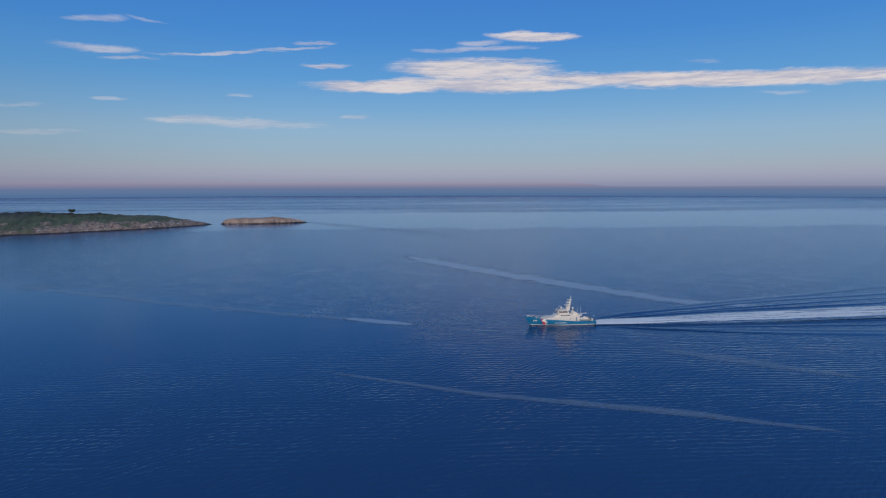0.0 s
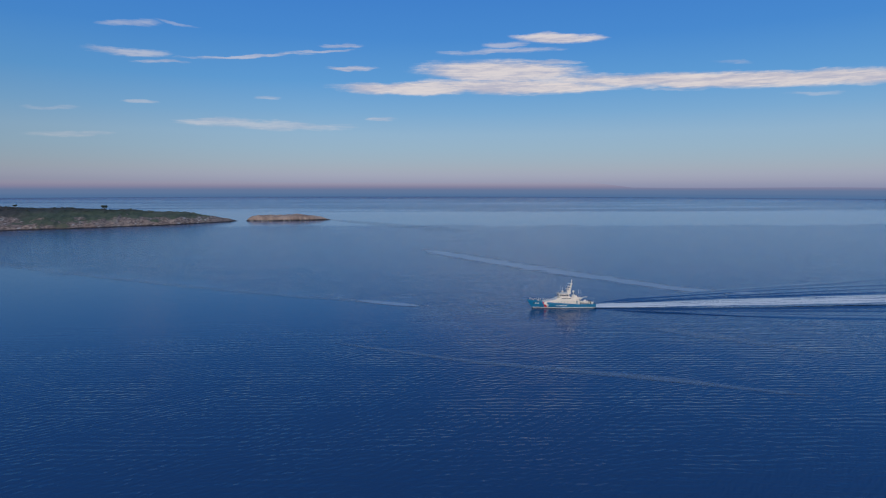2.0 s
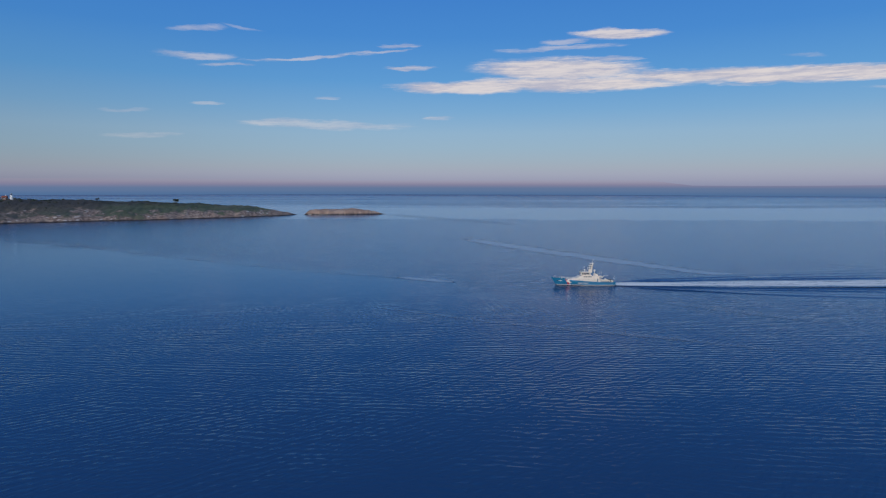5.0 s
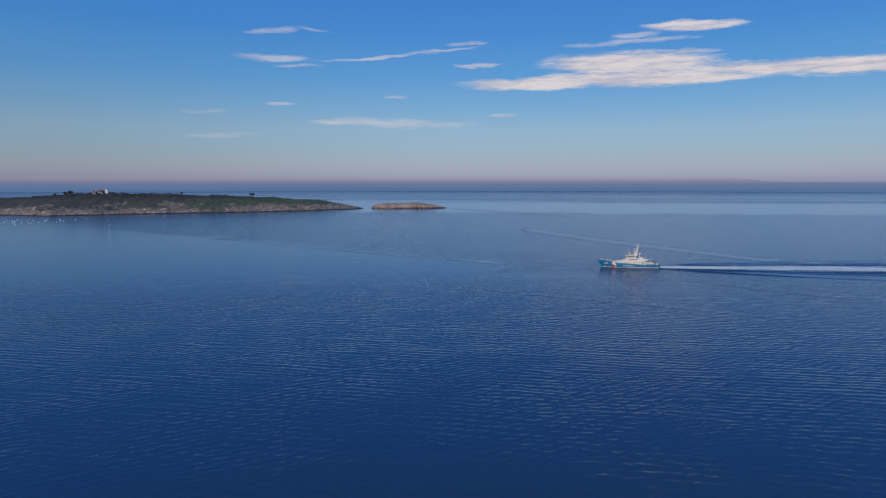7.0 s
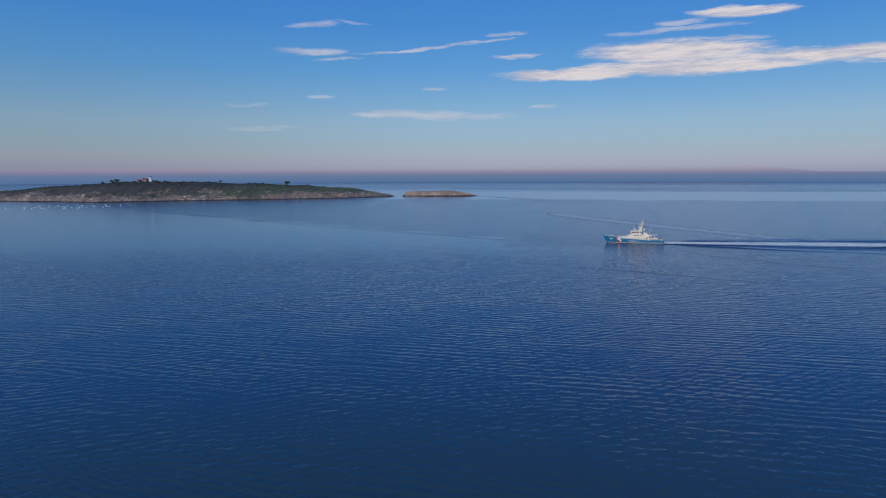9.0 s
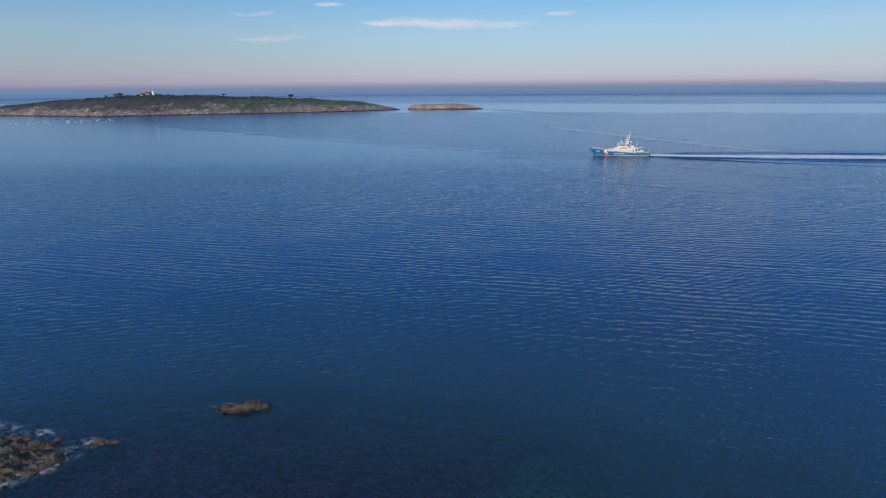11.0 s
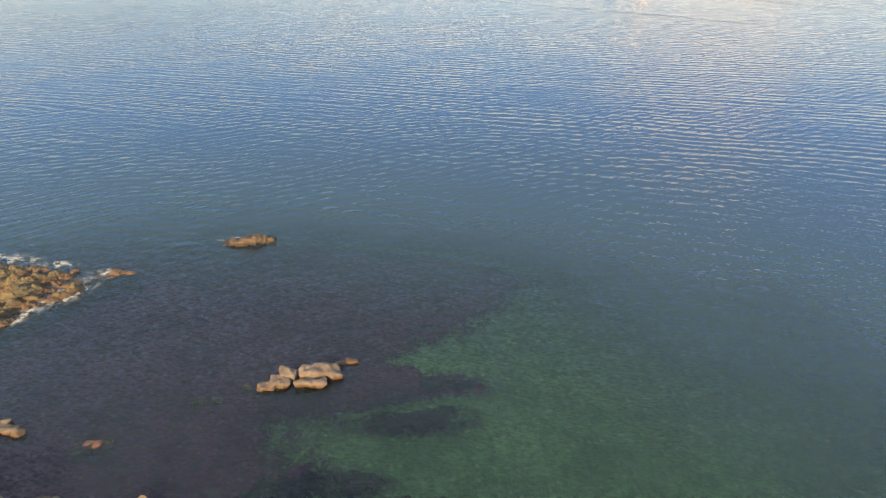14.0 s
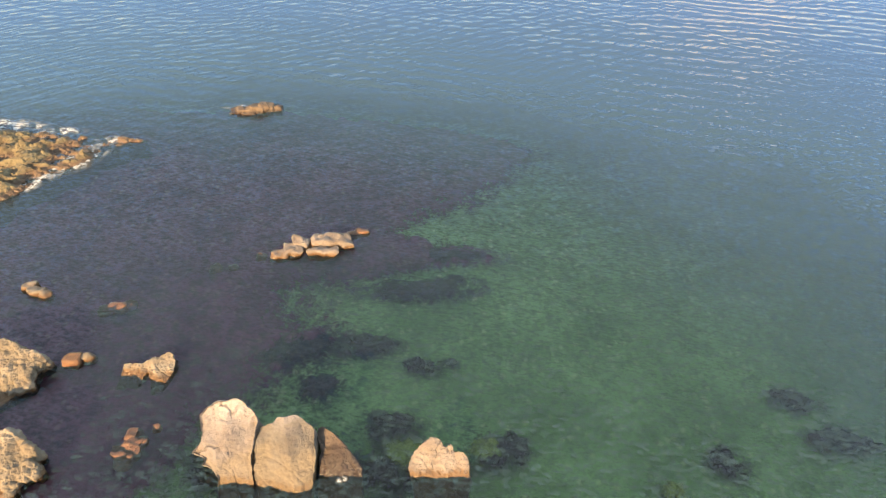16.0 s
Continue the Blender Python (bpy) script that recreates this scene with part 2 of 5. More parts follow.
def water(name, calm=1.0, shelf=False, edge=False, foam=0.0, tone=DEEP, sky_sheen=0.0):
    """Sea water: gloss by its Fresnel term over the colour of the water body; over the shelf one sees the bottom."""
    m, n = material(name)
    pos = n.add("ShaderNodeNewGeometry").outputs["Position"]
    xyz = n.add("ShaderNodeSeparateXYZ", i0=pos)
    rag = n.math("MULTIPLY", n.math("SUBTRACT", n.noise(n.turned(pos, -35, 0.004, 0.02), 1.0, 3.0), 0.5), 120.0)
    across = n.math("ADD", n.math("ADD", n.math("MULTIPLY", n.math("ADD", xyz.outputs[0], 263.0), 0.695), n.math("MULTIPLY", n.math("SUBTRACT", xyz.outputs[1], 690.0), 0.719)), rag)
    # ruffled water in the middle of the bay, calm water under the island and in a band far out
    away = n.math("ADD", xyz.outputs[1], n.math("ADD", n.math("MULTIPLY", xyz.outputs[0], 0.25), n.math("MULTIPLY", rag, 1.2)))
    band = n.noise(n.turned(pos, 8, 0.0006, 0.0045), 1.0, 3.0, 0.55)
    open_bay = n.smooth(away, 240, 480, 1.0, 0.50)
    bay = n.math("ADD", n.smooth(away, 1120, 1175, open_bay, 0.12), n.math("MULTIPLY", n.smooth(away, 1700, 1900), n.smooth(band, 0.38, 0.62, 0.24, 0.72)))
    offshore = n.math("ADD", n.math("MULTIPLY", n.smooth(across, -20, 30), n.math("SUBTRACT", bay, 0.07)), 0.07)
    near = n.smooth(xyz.outputs[1], 180, 470, 0.88, 0.0)
    gust = n.noise(n.turned(pos, 12, 0.012, 0.03), 1.0, 2.0, 0.5)
    blend = n.math("ADD", n.math("MULTIPLY", near, n.math("SUBTRACT", 1.0, offshore)), n.math("ADD", offshore, n.smooth(xyz.outputs[1], 40, 130, 0.35, -0.12)))
    sheltered = n.smooth(xyz.outputs[1], 75, 140, 0.76, 1.0)
    amount = n.math("MULTIPLY", n.math("MULTIPLY", n.math("MULTIPLY", blend, sheltered), n.smooth(gust, 0.3, 0.7, 0.8, 1.2)), calm)
    tilt, normal, easy, steep = wave_normal(n, pos, amount)
    body_color = tone
    if shelf:
        ell = n.vec("DIVIDE", n.vec("SUBTRACT", pos, (-30, 23, 0)), (84, 60, 1e9))
        rough_edge = n.math("MULTIPLY", n.math("SUBTRACT", n.noise(pos, 0.06, 3.0), 0.5), 0.25)
        reach = n.add("ShaderNodeVectorMath", i0=ell)
        reach.operation = "LENGTH"
        far = n.math("ADD", reach.outputs["Value"], rough_edge)
        body_color = n.mix(n.smooth(far, 0.75, 2.2), SHOAL, DEEP)
        see = n.smooth(far, 0.55, 1.12, 0.88, 0.0)
        see = n.math("ADD", see, n.math("MULTIPLY", n.math("MULTIPLY", n.add("ShaderNodeSeparateXYZ", i0=tilt).outputs[1], 1.0), see), clamp=True)
    body = n.add("ShaderNodeBsdfDiffuse", Color=body_color if not isinstance(body_color, tuple) else (*body_color, 1), Normal=steep).outputs[0]
    if shelf:
        body = n.shade(see, body, n.add("ShaderNodeBsdfTransparent", Color=(0.70, 0.82, 0.80, 1)).outputs[0])
    # reflection strength painted into the gloss colour: bluish, brighter on calm water
    gleam = n.mix(n.smooth(blend, 0.10, 0.50), (0.86, 0.90, 0.97), (0.72, 0.77, 0.86))
    fres = n.add("ShaderNodeFresnel", IOR=1.34, Normal=easy).outputs[0]
    gloss = n.add("ShaderNodeBsdfGlossy", Color=gleam, Roughness=0.16, Normal=normal).outputs[0]
    surf = n.shade(fres, body, gloss)
    # pale diffuse mixed in, painting the sheen of low sky on slicks
    if sky_sheen:
        surf = n.shade(sky_sheen, surf, n.add("ShaderNodeBsdfDiffuse", Color=(0.60, 0.66, 0.70, 1)).outputs[0])
    uv = n.add("ShaderNodeSeparateXYZ", i0=n.add("ShaderNodeUVMap").outputs[0])
    if foam:
        long = n.noise(n.turned(pos, 9.5, 0.018, 0.46), 1.0, 5.0, 0.65)
        fine = n.noise(pos, 1.3, 3.0, 0.6)
        mid = n.math("SUBTRACT", 1.0, n.math("ABSOLUTE", n.math("SUBTRACT", n.math("MULTIPLY", uv.outputs[1], 2.0), 1.0)))
        age = n.math("ADD", n.smooth(uv.outputs[0], 0.0, 0.14, 0.30, 0.03), n.smooth(uv.outputs[0], 0.4, 1.0, 0.06, -0.03))
        k = n.math("ADD", n.math("ADD", n.math("MULTIPLY", long, 0.75), n.math("MULTIPLY", fine, 0.25)), age)
        k = n.math("ADD", k, n.smooth(mid, 0.0, 0.5, -0.30, 0.0))
        froth = n.add("ShaderNodeBsdfDiffuse", Color=(0.95, 0.91, 0.85, 1)).outputs[0]
        surf = n.shade(n.math("MULTIPLY", n.smooth(k, 0.47, 0.62), foam), surf, froth)
    if edge:
        side = n.math("MULTIPLY", n.math("SUBTRACT", 1.0, n.math("ABSOLUTE", n.math("SUBTRACT", n.math("MULTIPLY", uv.outputs[1], 2.0), 1.0))), 1.0)
        end = n.math("MULTIPLY", n.math("MULTIPLY", uv.outputs[0], n.math("SUBTRACT", 1.0, uv.outputs[0])), 4.0)
        rag = n.math("SUBTRACT", n.noise(n.turned(pos, 25, 0.03, 0.12), 1.0, 5.0, 0.68), 0.5)
        k = n.math("ADD", n.math("MULTIPLY", side, n.smooth(end, 0.0, 0.5)), n.math("MULTIPLY", rag, 1.4))
        surf = n.shade(n.smooth(k, 0.05, 0.70, 0.0, edge), n.add("ShaderNodeBsdfTransparent").outputs[0], surf)
    finish(n, surf)
    return m


def rock_material(name, dry, pale, wet, tide=0.45, weed=(0.10, 0.045, 0.015), size=1.0, foot=None, cap=0.7):
    """Weathered stone: pale droppings on top, veins and stains, a dark algae belt at the waterline."""
    m, n = material(name)
    geo = n.add("ShaderNodeNewGeometry")
    pos = geo.outputs["Position"]
    z = n.add("ShaderNodeSeparateXYZ", i0=pos).outputs[2]
    big = n.noise(pos, 0.45 / size, 4.0, 0.6)
    grain = n.noise(pos, 4.0 / size, 5.0, 0.65)
    fine = n.noise(pos, 22.0 / size, 3.0, 0.6)
    vein = n.math("ABSOLUTE", n.math("SUBTRACT", n.noise(n.turned(pos, 30, 0.5, 0.5, 1.1), 0.9 / size, 5.0, 0.6), 0.5))
    col = n.mix(n.smooth(big, 0.36, 0.64), dry, pale)
    warm = n.noise(n.vec("ADD", pos, (40, 7, 3)), 0.8 / size, 3.0, 0.55)
    col = n.mix(n.smooth(warm, 0.45, 0.65, 0.0, 0.28), col, [dry[0] * 1.1, dry[1] * 0.88, dry[2] * 0.72])
    col = n.mix(n.smooth(grain, 0.42, 0.75, 0.0, 0.26), col, [c * 0.55 for c in dry])
    col = n.mix(n.smooth(vein, 0.0, 0.02, 0.16, 0.0), col, [c * 0.3 for c in dry])
    if foot:
        patch = n.noise(n.vec("ADD", pos, (3.0, 11.0, 0)), 0.35 / size, 3.0, 0.5)
        col = n.mix(n.smooth(n.math("ADD", z, n.math("MULTIPLY", n.math("SUBTRACT", patch, 0.5), 5.0)), 1.1, 2.3, 0.85, 0.0), col, n.mix(n.smooth(grain, 0.35, 0.7), foot, [c * 0.8 for c in foot]))
    up = n.add("ShaderNodeSeparateXYZ", i0=geo.outputs["Normal"]).outputs[2]
    guano = n.math("MULTIPLY", n.smooth(n.math("ADD", n.math("MULTIPLY", z, 0.15 / size), n.math("MULTIPLY", fine, 0.5)), 0.62, 0.92), n.smooth(up, 0.3, 0.8))
    col = n.mix(n.math("MULTIPLY", guano, cap), col, (0.29, 0.26, 0.258))
    level = n.math("ADD", z, n.math("MULTIPLY", n.math("SUBTRACT", grain, 0.5), 0.7))
    col = n.mix(n.smooth(level, tide * 0.35, tide, 1.0, 0.0), col, wet)
    col = n.mix(n.smooth(level, -0.35, 0.1, 1.0, 0.0), col, weed)
    crack = n.add("ShaderNodeTexVoronoi", Vector=n.vec("ADD", n.turned(pos, 20, 0.7, 0.7, 0.32), n.scale(n.noise(pos, 0.8 / size, 3.0, 0.6, color=True), 0.55)), Scale=0.42 / size)
    crack.feature = "DISTANCE_TO_EDGE"
    split = n.smooth(crack.outputs["Distance"], 0.0, 0.022, 1.0, 0.0)
    split = n.math("MULTIPLY", split, n.smooth(big, 0.46, 0.62))
    col = n.mix(n.math("MULTIPLY", split, 0.55), col, [c * 0.22 for c in dry])
    height = n.math("SUBTRACT", n.math("ADD", n.math("MULTIPLY", grain, 1.0), n.math("MULTIPLY", fine, 0.45)), n.math("MULTIPLY", split, 0.9))
    bump = n.add("ShaderNodeBump", Strength=0.6, Distance=0.2, Height=height)
    bsdf = n.add("ShaderNodeBsdfPrincipled", Base_Color=col, Roughness=n.smooth(level, 0.0, tide, 0.35, 0.88), Normal=bump.outputs[0])
    finish(n, bsdf.outputs[0])
    return m


def land_material():
    """Turf and scrub above a belt of bare rock."""
    m, n = material("island_ground")
    geo = n.add("ShaderNodeNewGeometry")
    pos = geo.outputs["Position"]
    z = n.add("ShaderNodeSeparateXYZ", i0=pos).outputs[2]
    up = n.add("ShaderNodeSeparateXYZ", i0=geo.outputs["Normal"]).outputs[2]
    big = n.noise(pos, 0.012, 4.0, 0.6)
    mid = n.noise(pos, 0.05, 4.0, 0.65)
    fine = n.noise(pos, 0.25, 4.0, 0.7)
    east = n.add("ShaderNodeSeparateXYZ", i0=pos).outputs[0]
    patchy = n.math("ADD", n.math("MULTIPLY", n.math("SUBTRACT", big, 0.5), 500.0), east)
    turf = n.mix(n.smooth(mid, 0.38, 0.62), (0.060, 0.078, 0.040), (0.105, 0.118, 0.062))
    turf = n.mix(n.smooth(big, 0.48, 0.68, 0.0, 0.7), turf, (0.15, 0.120, 0.085))
    heath = n.mix(n.smooth(fine, 0.36, 0.66), (0.050, 0.040, 0.036), (0.125, 0.095, 0.075))
    turf = n.mix(n.smooth(patchy, -480, -340, 0.8, 0.0), turf, heath)
    turf = n.mix(n.smooth(n.math("ADD", z, n.math("MULTIPLY", mid, 14.0)), 26, 34, 0.0, 0.85), turf, (0.050, 0.043, 0.038))
    stone = n.mix(n.smooth(fine, 0.35, 0.68), (0.12, 0.082, 0.066), (0.43, 0.31, 0.23))
    stone = n.mix(n.smooth(mid, 0.52, 0.68, 0.0, 0.7), stone, (0.55, 0.42, 0.32))
    slab = n.add("ShaderNodeTexVoronoi", Vector=n.turned(pos, 15, 0.16, 0.10, 0.30), Scale=1.0)
    pick = n.add("ShaderNodeSeparateXYZ", i0=slab.outputs["Color"]).outputs[0]
    stone = n.mix(n.math("MULTIPLY", n.smooth(pick, 0.72, 0.86), n.smooth(slab.outputs["Distance"], 0.25, 0.5, 0.8, 0.0)), stone, (0.66, 0.58, 0.50))
    bare = n.math("ADD", n.math("ADD", z, n.math("ADD", n.math("MULTIPLY", n.math("SUBTRACT", mid, 0.5), 40.0), n.math("MULTIPLY", n.math("SUBTRACT", big, 0.5), 50.0))), n.math("MULTIPLY", n.math("SUBTRACT", up, 0.85), 16.0))
    col = n.mix(n.smooth(n.math("SUBTRACT", bare, n.smooth(n.add("ShaderNodeSeparateXYZ", i0=pos).outputs[0], -480, -330, 5.0, 0.0)), 5.5, 11.0, 1.0, 0.0), turf, stone)
    col = n.mix(n.smooth(n.math("ADD", z, n.math("MULTIPLY", fine, 1.5)), 1.4, 2.8, 1.0, 0.0), col, (0.030, 0.022, 0.018))
    bump = n.add("ShaderNodeBump", Strength=0.8, Distance=2.0, Height=fine)
    finish(n, n.add("ShaderNodeBsdfPrincipled", Base_Color=col, Roughness=0.9, Normal=bump.outputs[0]).outputs[0])
    return m


def bottom_material(name, low, high, fleck, size, soft=False):
    """Stones, sand or weed on the sea bottom; soft: the sheet frays out towards its rim."""
    m, n = material(name)
    pos = n.add("ShaderNodeNewGeometry").outputs["Position"]
    a = n.noise(pos, 0.13, 4.0, 0.6)
    b = n.noise(pos, size, 5.0, 0.7)
    c = n.noise(pos, size * 4.0, 4.0, 0.7)
    stones = n.add("ShaderNodeTexVoronoi", Vector=n.vec("ADD", pos, n.scale(n.noise(pos, 1.5, 2.0, 0.5, color=True), 0.6)), Scale=1.5)
    pick = n.add("ShaderNodeSeparateXYZ", i0=stones.outputs["Color"]).outputs[0]
    pebble = n.math("MULTIPLY", n.smooth(pick, 0.5, 0.85), n.smooth(stones.outputs["Distance"], 0.2, 0.5, 1.0, 0.0))
    col = n.mix(n.smooth(a, 0.35, 0.65), low, high)
    col = n.mix(n.smooth(b, 0.42, 0.68, 0.0, 0.65), col, [k * 0.38 for k in low])
    col = n.mix(n.smooth(c, 0.45, 0.70, 0.0, 0.45), col, [k * 0.45 for k in low])
    col = n.mix(n.math("MULTIPLY", pebble, 0.45), col, fleck)
    bump = n.add("ShaderNodeBump", Strength=0.7, Distance=0.25, Height=b)
    surf = n.add("ShaderNodeBsdfPrincipled", Base_Color=col, Roughness=0.9, Normal=bump.outputs[0]).outputs[0]
    if soft:
        rim = n.add("ShaderNodeAttribute")
        rim.attribute_name = "rim"
        k = n.math("ADD", rim.outputs["Fac"], n.math("ADD", n.math("MULTIPLY", n.math("SUBTRACT", b, 0.5), 1.1), n.math("MULTIPLY", n.math("SUBTRACT", c, 0.5), 1.2)))
        surf = n.shade(n.smooth(k, 0.15, 0.85), n.add("ShaderNodeBsdfTransparent").outputs[0], surf)
    finish(n, surf)
    return m


def froth_material():
    m, n = material("froth")
    pos = n.add("ShaderNodeNewGeometry").outputs["Position"]
    uv = n.add("ShaderNodeSeparateXYZ", i0=n.add("ShaderNodeUVMap").outputs[0])
    lace = n.math("ABSOLUTE", n.math("SUBTRACT", n.noise(n.turned(pos, 20, 0.8, 1.4), 1.0, 7.0, 0.72), 0.5))
    blot = n.noise(pos, 0.7, 4.0, 0.65)
    k = n.math("MULTIPLY", n.smooth(lace, 0.015, 0.11, 1.0, 0.0), n.smooth(blot, 0.40, 0.56))
    k = n.math("MULTIPLY", k, n.smooth(uv.outputs[0], 0.25, 1.0, 0.75, 0.0))
    finish(n, n.shade(k, n.add("ShaderNodeBsdfTransparent").outputs[0], n.add("ShaderNodeBsdfDiffuse", Color=(0.50, 0.51, 0.52, 1)).outputs[0]))
    return m


SEA = water("sea_water", 1.0, shelf=True)
# slick tones are lightened to paint reflected sky
PALE_SHEEN = water("pale_sheen_slick_water", 0.45, edge=0.95, tone=(0.10, 0.16, 0.28), sky_sheen=0.36)
FAINT = water("faint_slick_water", 0.45, edge=0.6, tone=(0.10, 0.16, 0.27), sky_sheen=0.21)
WAKE = water("wake_water", 1.0, foam=0.95)
LAND = land_material()
FROTH = froth_material()
TAN = rock_material("tan_rock", (0.122, 0.097, 0.073), (0.188, 0.154, 0.122), (0.085, 0.040, 0.016))
PINK = rock_material("pinkish_rock", (0.120, 0.094, 0.080), (0.182, 0.150, 0.133), (0.09, 0.045, 0.020))
BIGPINK = rock_material("whitened_pink_rock", (0.110, 0.089, 0.083), (0.150, 0.128, 0.125), (0.10, 0.058, 0.028), foot=(0.140, 0.111, 0.089), cap=0.9)
ISLET = rock_material("islet_rock", (0.22, 0.15, 0.115), (0.46, 0.34, 0.26), (0.035, 0.024, 0.018), tide=3.2, size=9.0)
WETBROWN = rock_material("wet_brown_rock", (0.034, 0.021, 0.018), (0.090, 0.064, 0.052), (0.022, 0.011, 0.008), tide=1.5)
GREY = rock_material("greyish_rock", (0.068, 0.060, 0.058), (0.104, 0.090, 0.080), (0.09, 0.054, 0.028), foot=(0.138, 0.106, 0.077))
BROWN = rock_material("brown_rock", (0.075, 0.048, 0.034), (0.125, 0.088, 0.062), (0.03, 0.016, 0.010))
LEDGE = rock_material("algae_ledge", (0.082, 0.058, 0.034), (0.138, 0.110, 0.066), (0.075, 0.040, 0.022), tide=0.6)
SUNK = rock_material("sunken_rock", (0.13, 0.062, 0.034), (0.17, 0.088, 0.05), (0.115, 0.050, 0.026), weed=(0.26, 0.11, 0.06))
SAND = bottom_material("green_bottom", (0.160, 0.268, 0.102), (0.265, 0.405, 0.165), (0.62, 0.62, 0.34), 1.1)
LIMEWEED = bottom_material("yellow_green_weed", (0.24, 0.26, 0.07), (0.36, 0.36, 0.11), (0.10, 0.06, 0.04), 1.4, soft=True)
REEF = bottom_material("weedy_reef", (0.165, 0.040, 0.078), (0.27, 0.070, 0.120), (0.34, 0.15, 0.15), 0.8, soft=True)
KELP = bottom_material("dark_weed", (0.048, 0.030, 0.032), (0.085, 0.055, 0.050), (0.13, 0.08, 0.05), 1.2, soft=True)
HULL = paint("blue_hull_paint", (0.022, 0.165, 0.31), 0.35)
BOOT = paint("dark_underwater_paint", (0.03, 0.025, 0.03), 0.5)
WHITE = paint("white_ship_paint", (0.86, 0.74, 0.59), 0.4, vary=0.05)
DECK = paint("grey_deck_paint", (0.22, 0.26, 0.28), 0.7)
RED = paint("red_stripe_paint", (0.55, 0.03, 0.04), 0.4)
GLASS = paint("dark_bridge_glass", (0.015, 0.02, 0.03), 0.12, vary=0.05)
STEEL = paint("grey_steel", (0.35, 0.36, 0.37), 0.45, metal=0.6)
BLACK = paint("black_rubber", (0.02, 0.02, 0.022), 0.6)
ORANGE = paint("orange_plastic", (0.7, 0.16, 0.03), 0.5)
LIME = paint("white_limewash", (0.8, 0.78, 0.74), 0.8)
STONEWALL = paint("brown_stone_wall", (0.26, 0.17, 0.13), 0.9)
TILE = paint("red_roof_tile", (0.24, 0.075, 0.05), 0.8)
BARK = paint("dark_bark", (0.06, 0.045, 0.03), 0.9)
LEAF = paint("dry_dark_foliage", (0.035, 0.045, 0.022), 0.8, vary=0.3, size=4.0)
BUOY = paint("white_float_plastic", (0.8, 0.8, 0.78), 0.45)

# ------------------------------------------------------------ mesh helpers


def mesh_of(bm, name, mat, smooth=False):
    me = bpy.data.meshes.new(name)
    bm.normal_update()
    bm.to_mesh(me)
    bm.free()
    me.materials.append(mat)
    if smooth:
        me.polygons.foreach_set("use_smooth", [True] * len(me.polygons))
    return me


def part(name, bm, mat, parent, label="", smooth=False):
    """One mesh object under a thing or under a part."""
    ob = new(name, mesh_of(bm, name, mat, smooth))
    ob.parent = parent
    return tagged(ob, label)


def box(bm, x0, x1, y0, y1, z0, z1, bevel=0.0):
    made = bmesh.ops.create_cube(bm, size=1.0)["verts"]
    for v in made:
        v.co = Vector((x0 + (v.co.x + 0.5) * (x1 - x0), y0 + (v.co.y + 0.5) * (y1 - y0), z0 + (v.co.z + 0.5) * (z1 - z0)))
    if bevel:
        edges = {e for v in made for e in v.link_edges}
        bmesh.ops.bevel(bm, geom=list(edges), offset=bevel, segments=2, profile=0.5, affect="EDGES")
    return bm


def rod(bm, a, b, r0, r1=None, sides=8):
    a, b = Vector(a), Vector(b)
    r1 = r0 if r1 is None else r1
    m = Matrix.Translation((a + b) / 2) @ (b - a).to_track_quat("Z", "Y").to_matrix().to_4x4()
    bmesh.ops.create_cone(bm, cap_ends=True, segments=sides, radius1=r0, radius2=r1, depth=(b - a).length, matrix=m)
    return bm


def prism(bm, outline, y0, y1, top_in=0.0):
    """An outline in x and z, drawn out from y0 to y1."""
    near = [bm.verts.new((x, y0, z)) for x, z in outline]
    far = [bm.verts.new((x, y1, z)) for x, z in outline]
    bm.faces.new(near)
    bm.faces.new(far[::-1])
    n = len(outline)
    for i in range(n):
        bm.faces.new((near[(i + 1) % n], near[i], far[i], far[(i + 1) % n]))
    bmesh.ops.recalc_face_normals(bm, faces=bm.faces)
    return bm


def grid_mesh(name, mat, xs, ys, height, uv=None, smooth=True, rim=None):
    """A sheet over the crossing lines; height(x, y) takes arrays and gives x, y, z arrays."""
    gx, gy = np.meshgrid(xs, ys)
    px, py, pz = height(gx, gy)
    nx, ny = len(xs), len(ys)
    verts = np.stack([px.ravel(), py.ravel(), pz.ravel()], 1)
    i = np.arange((ny - 1) * nx).reshape(ny - 1, nx)[:, :-1].ravel()
    faces = np.stack([i, i + 1, i + nx + 1, i + nx], 1)
    me = bpy.data.meshes.new(name)
    me.from_pydata(verts.tolist(), [], faces.tolist())
    if uv:
        u, v = np.meshgrid(np.linspace(0, 1, nx), np.linspace(0, 1, ny))
        layer = me.uv_layers.new(name="UVMap")
        flat_uv = np.stack([u.ravel(), v.ravel()], 1)[faces.ravel()]
        layer.data.foreach_set("uv", flat_uv.ravel())
    if rim:
        layer = me.attributes.new("rim", "FLOAT", "POINT")
        layer.data.foreach_set("value", rim(gx, gy).ravel())
    me.materials.append(mat)
    if smooth:
        me.polygons.foreach_set("use_smooth", [True] * len(me.polygons))
    me.validate()
    return me


class Relief:
    """Smooth random relief on arrays, from summed waves of fixed random direction."""

    def __init__(self, seed, size, octaves=5, fall=0.55):
        r = np.random.RandomState(seed)
        self.terms = []
        amp = 1.0
        for o in range(octaves):
            for _ in range(6):
                a = r.uniform(0, 2 * math.pi)
                k = 2 * math.pi / size * 2 ** o * r.uniform(0.7, 1.3)
                self.terms.append((k * math.cos(a), k * math.sin(a), r.uniform(0, 6.28), amp / 3.0))
            amp *= fall

    def __call__(self, x, y):
        z = np.zeros_like(x, dtype=float)
        for kx, ky, ph, a in self.terms:
            z += a * np.sin(kx * x + ky * y + ph)
        return z


# ------------------------------------------------------------ sea, bottom, distance

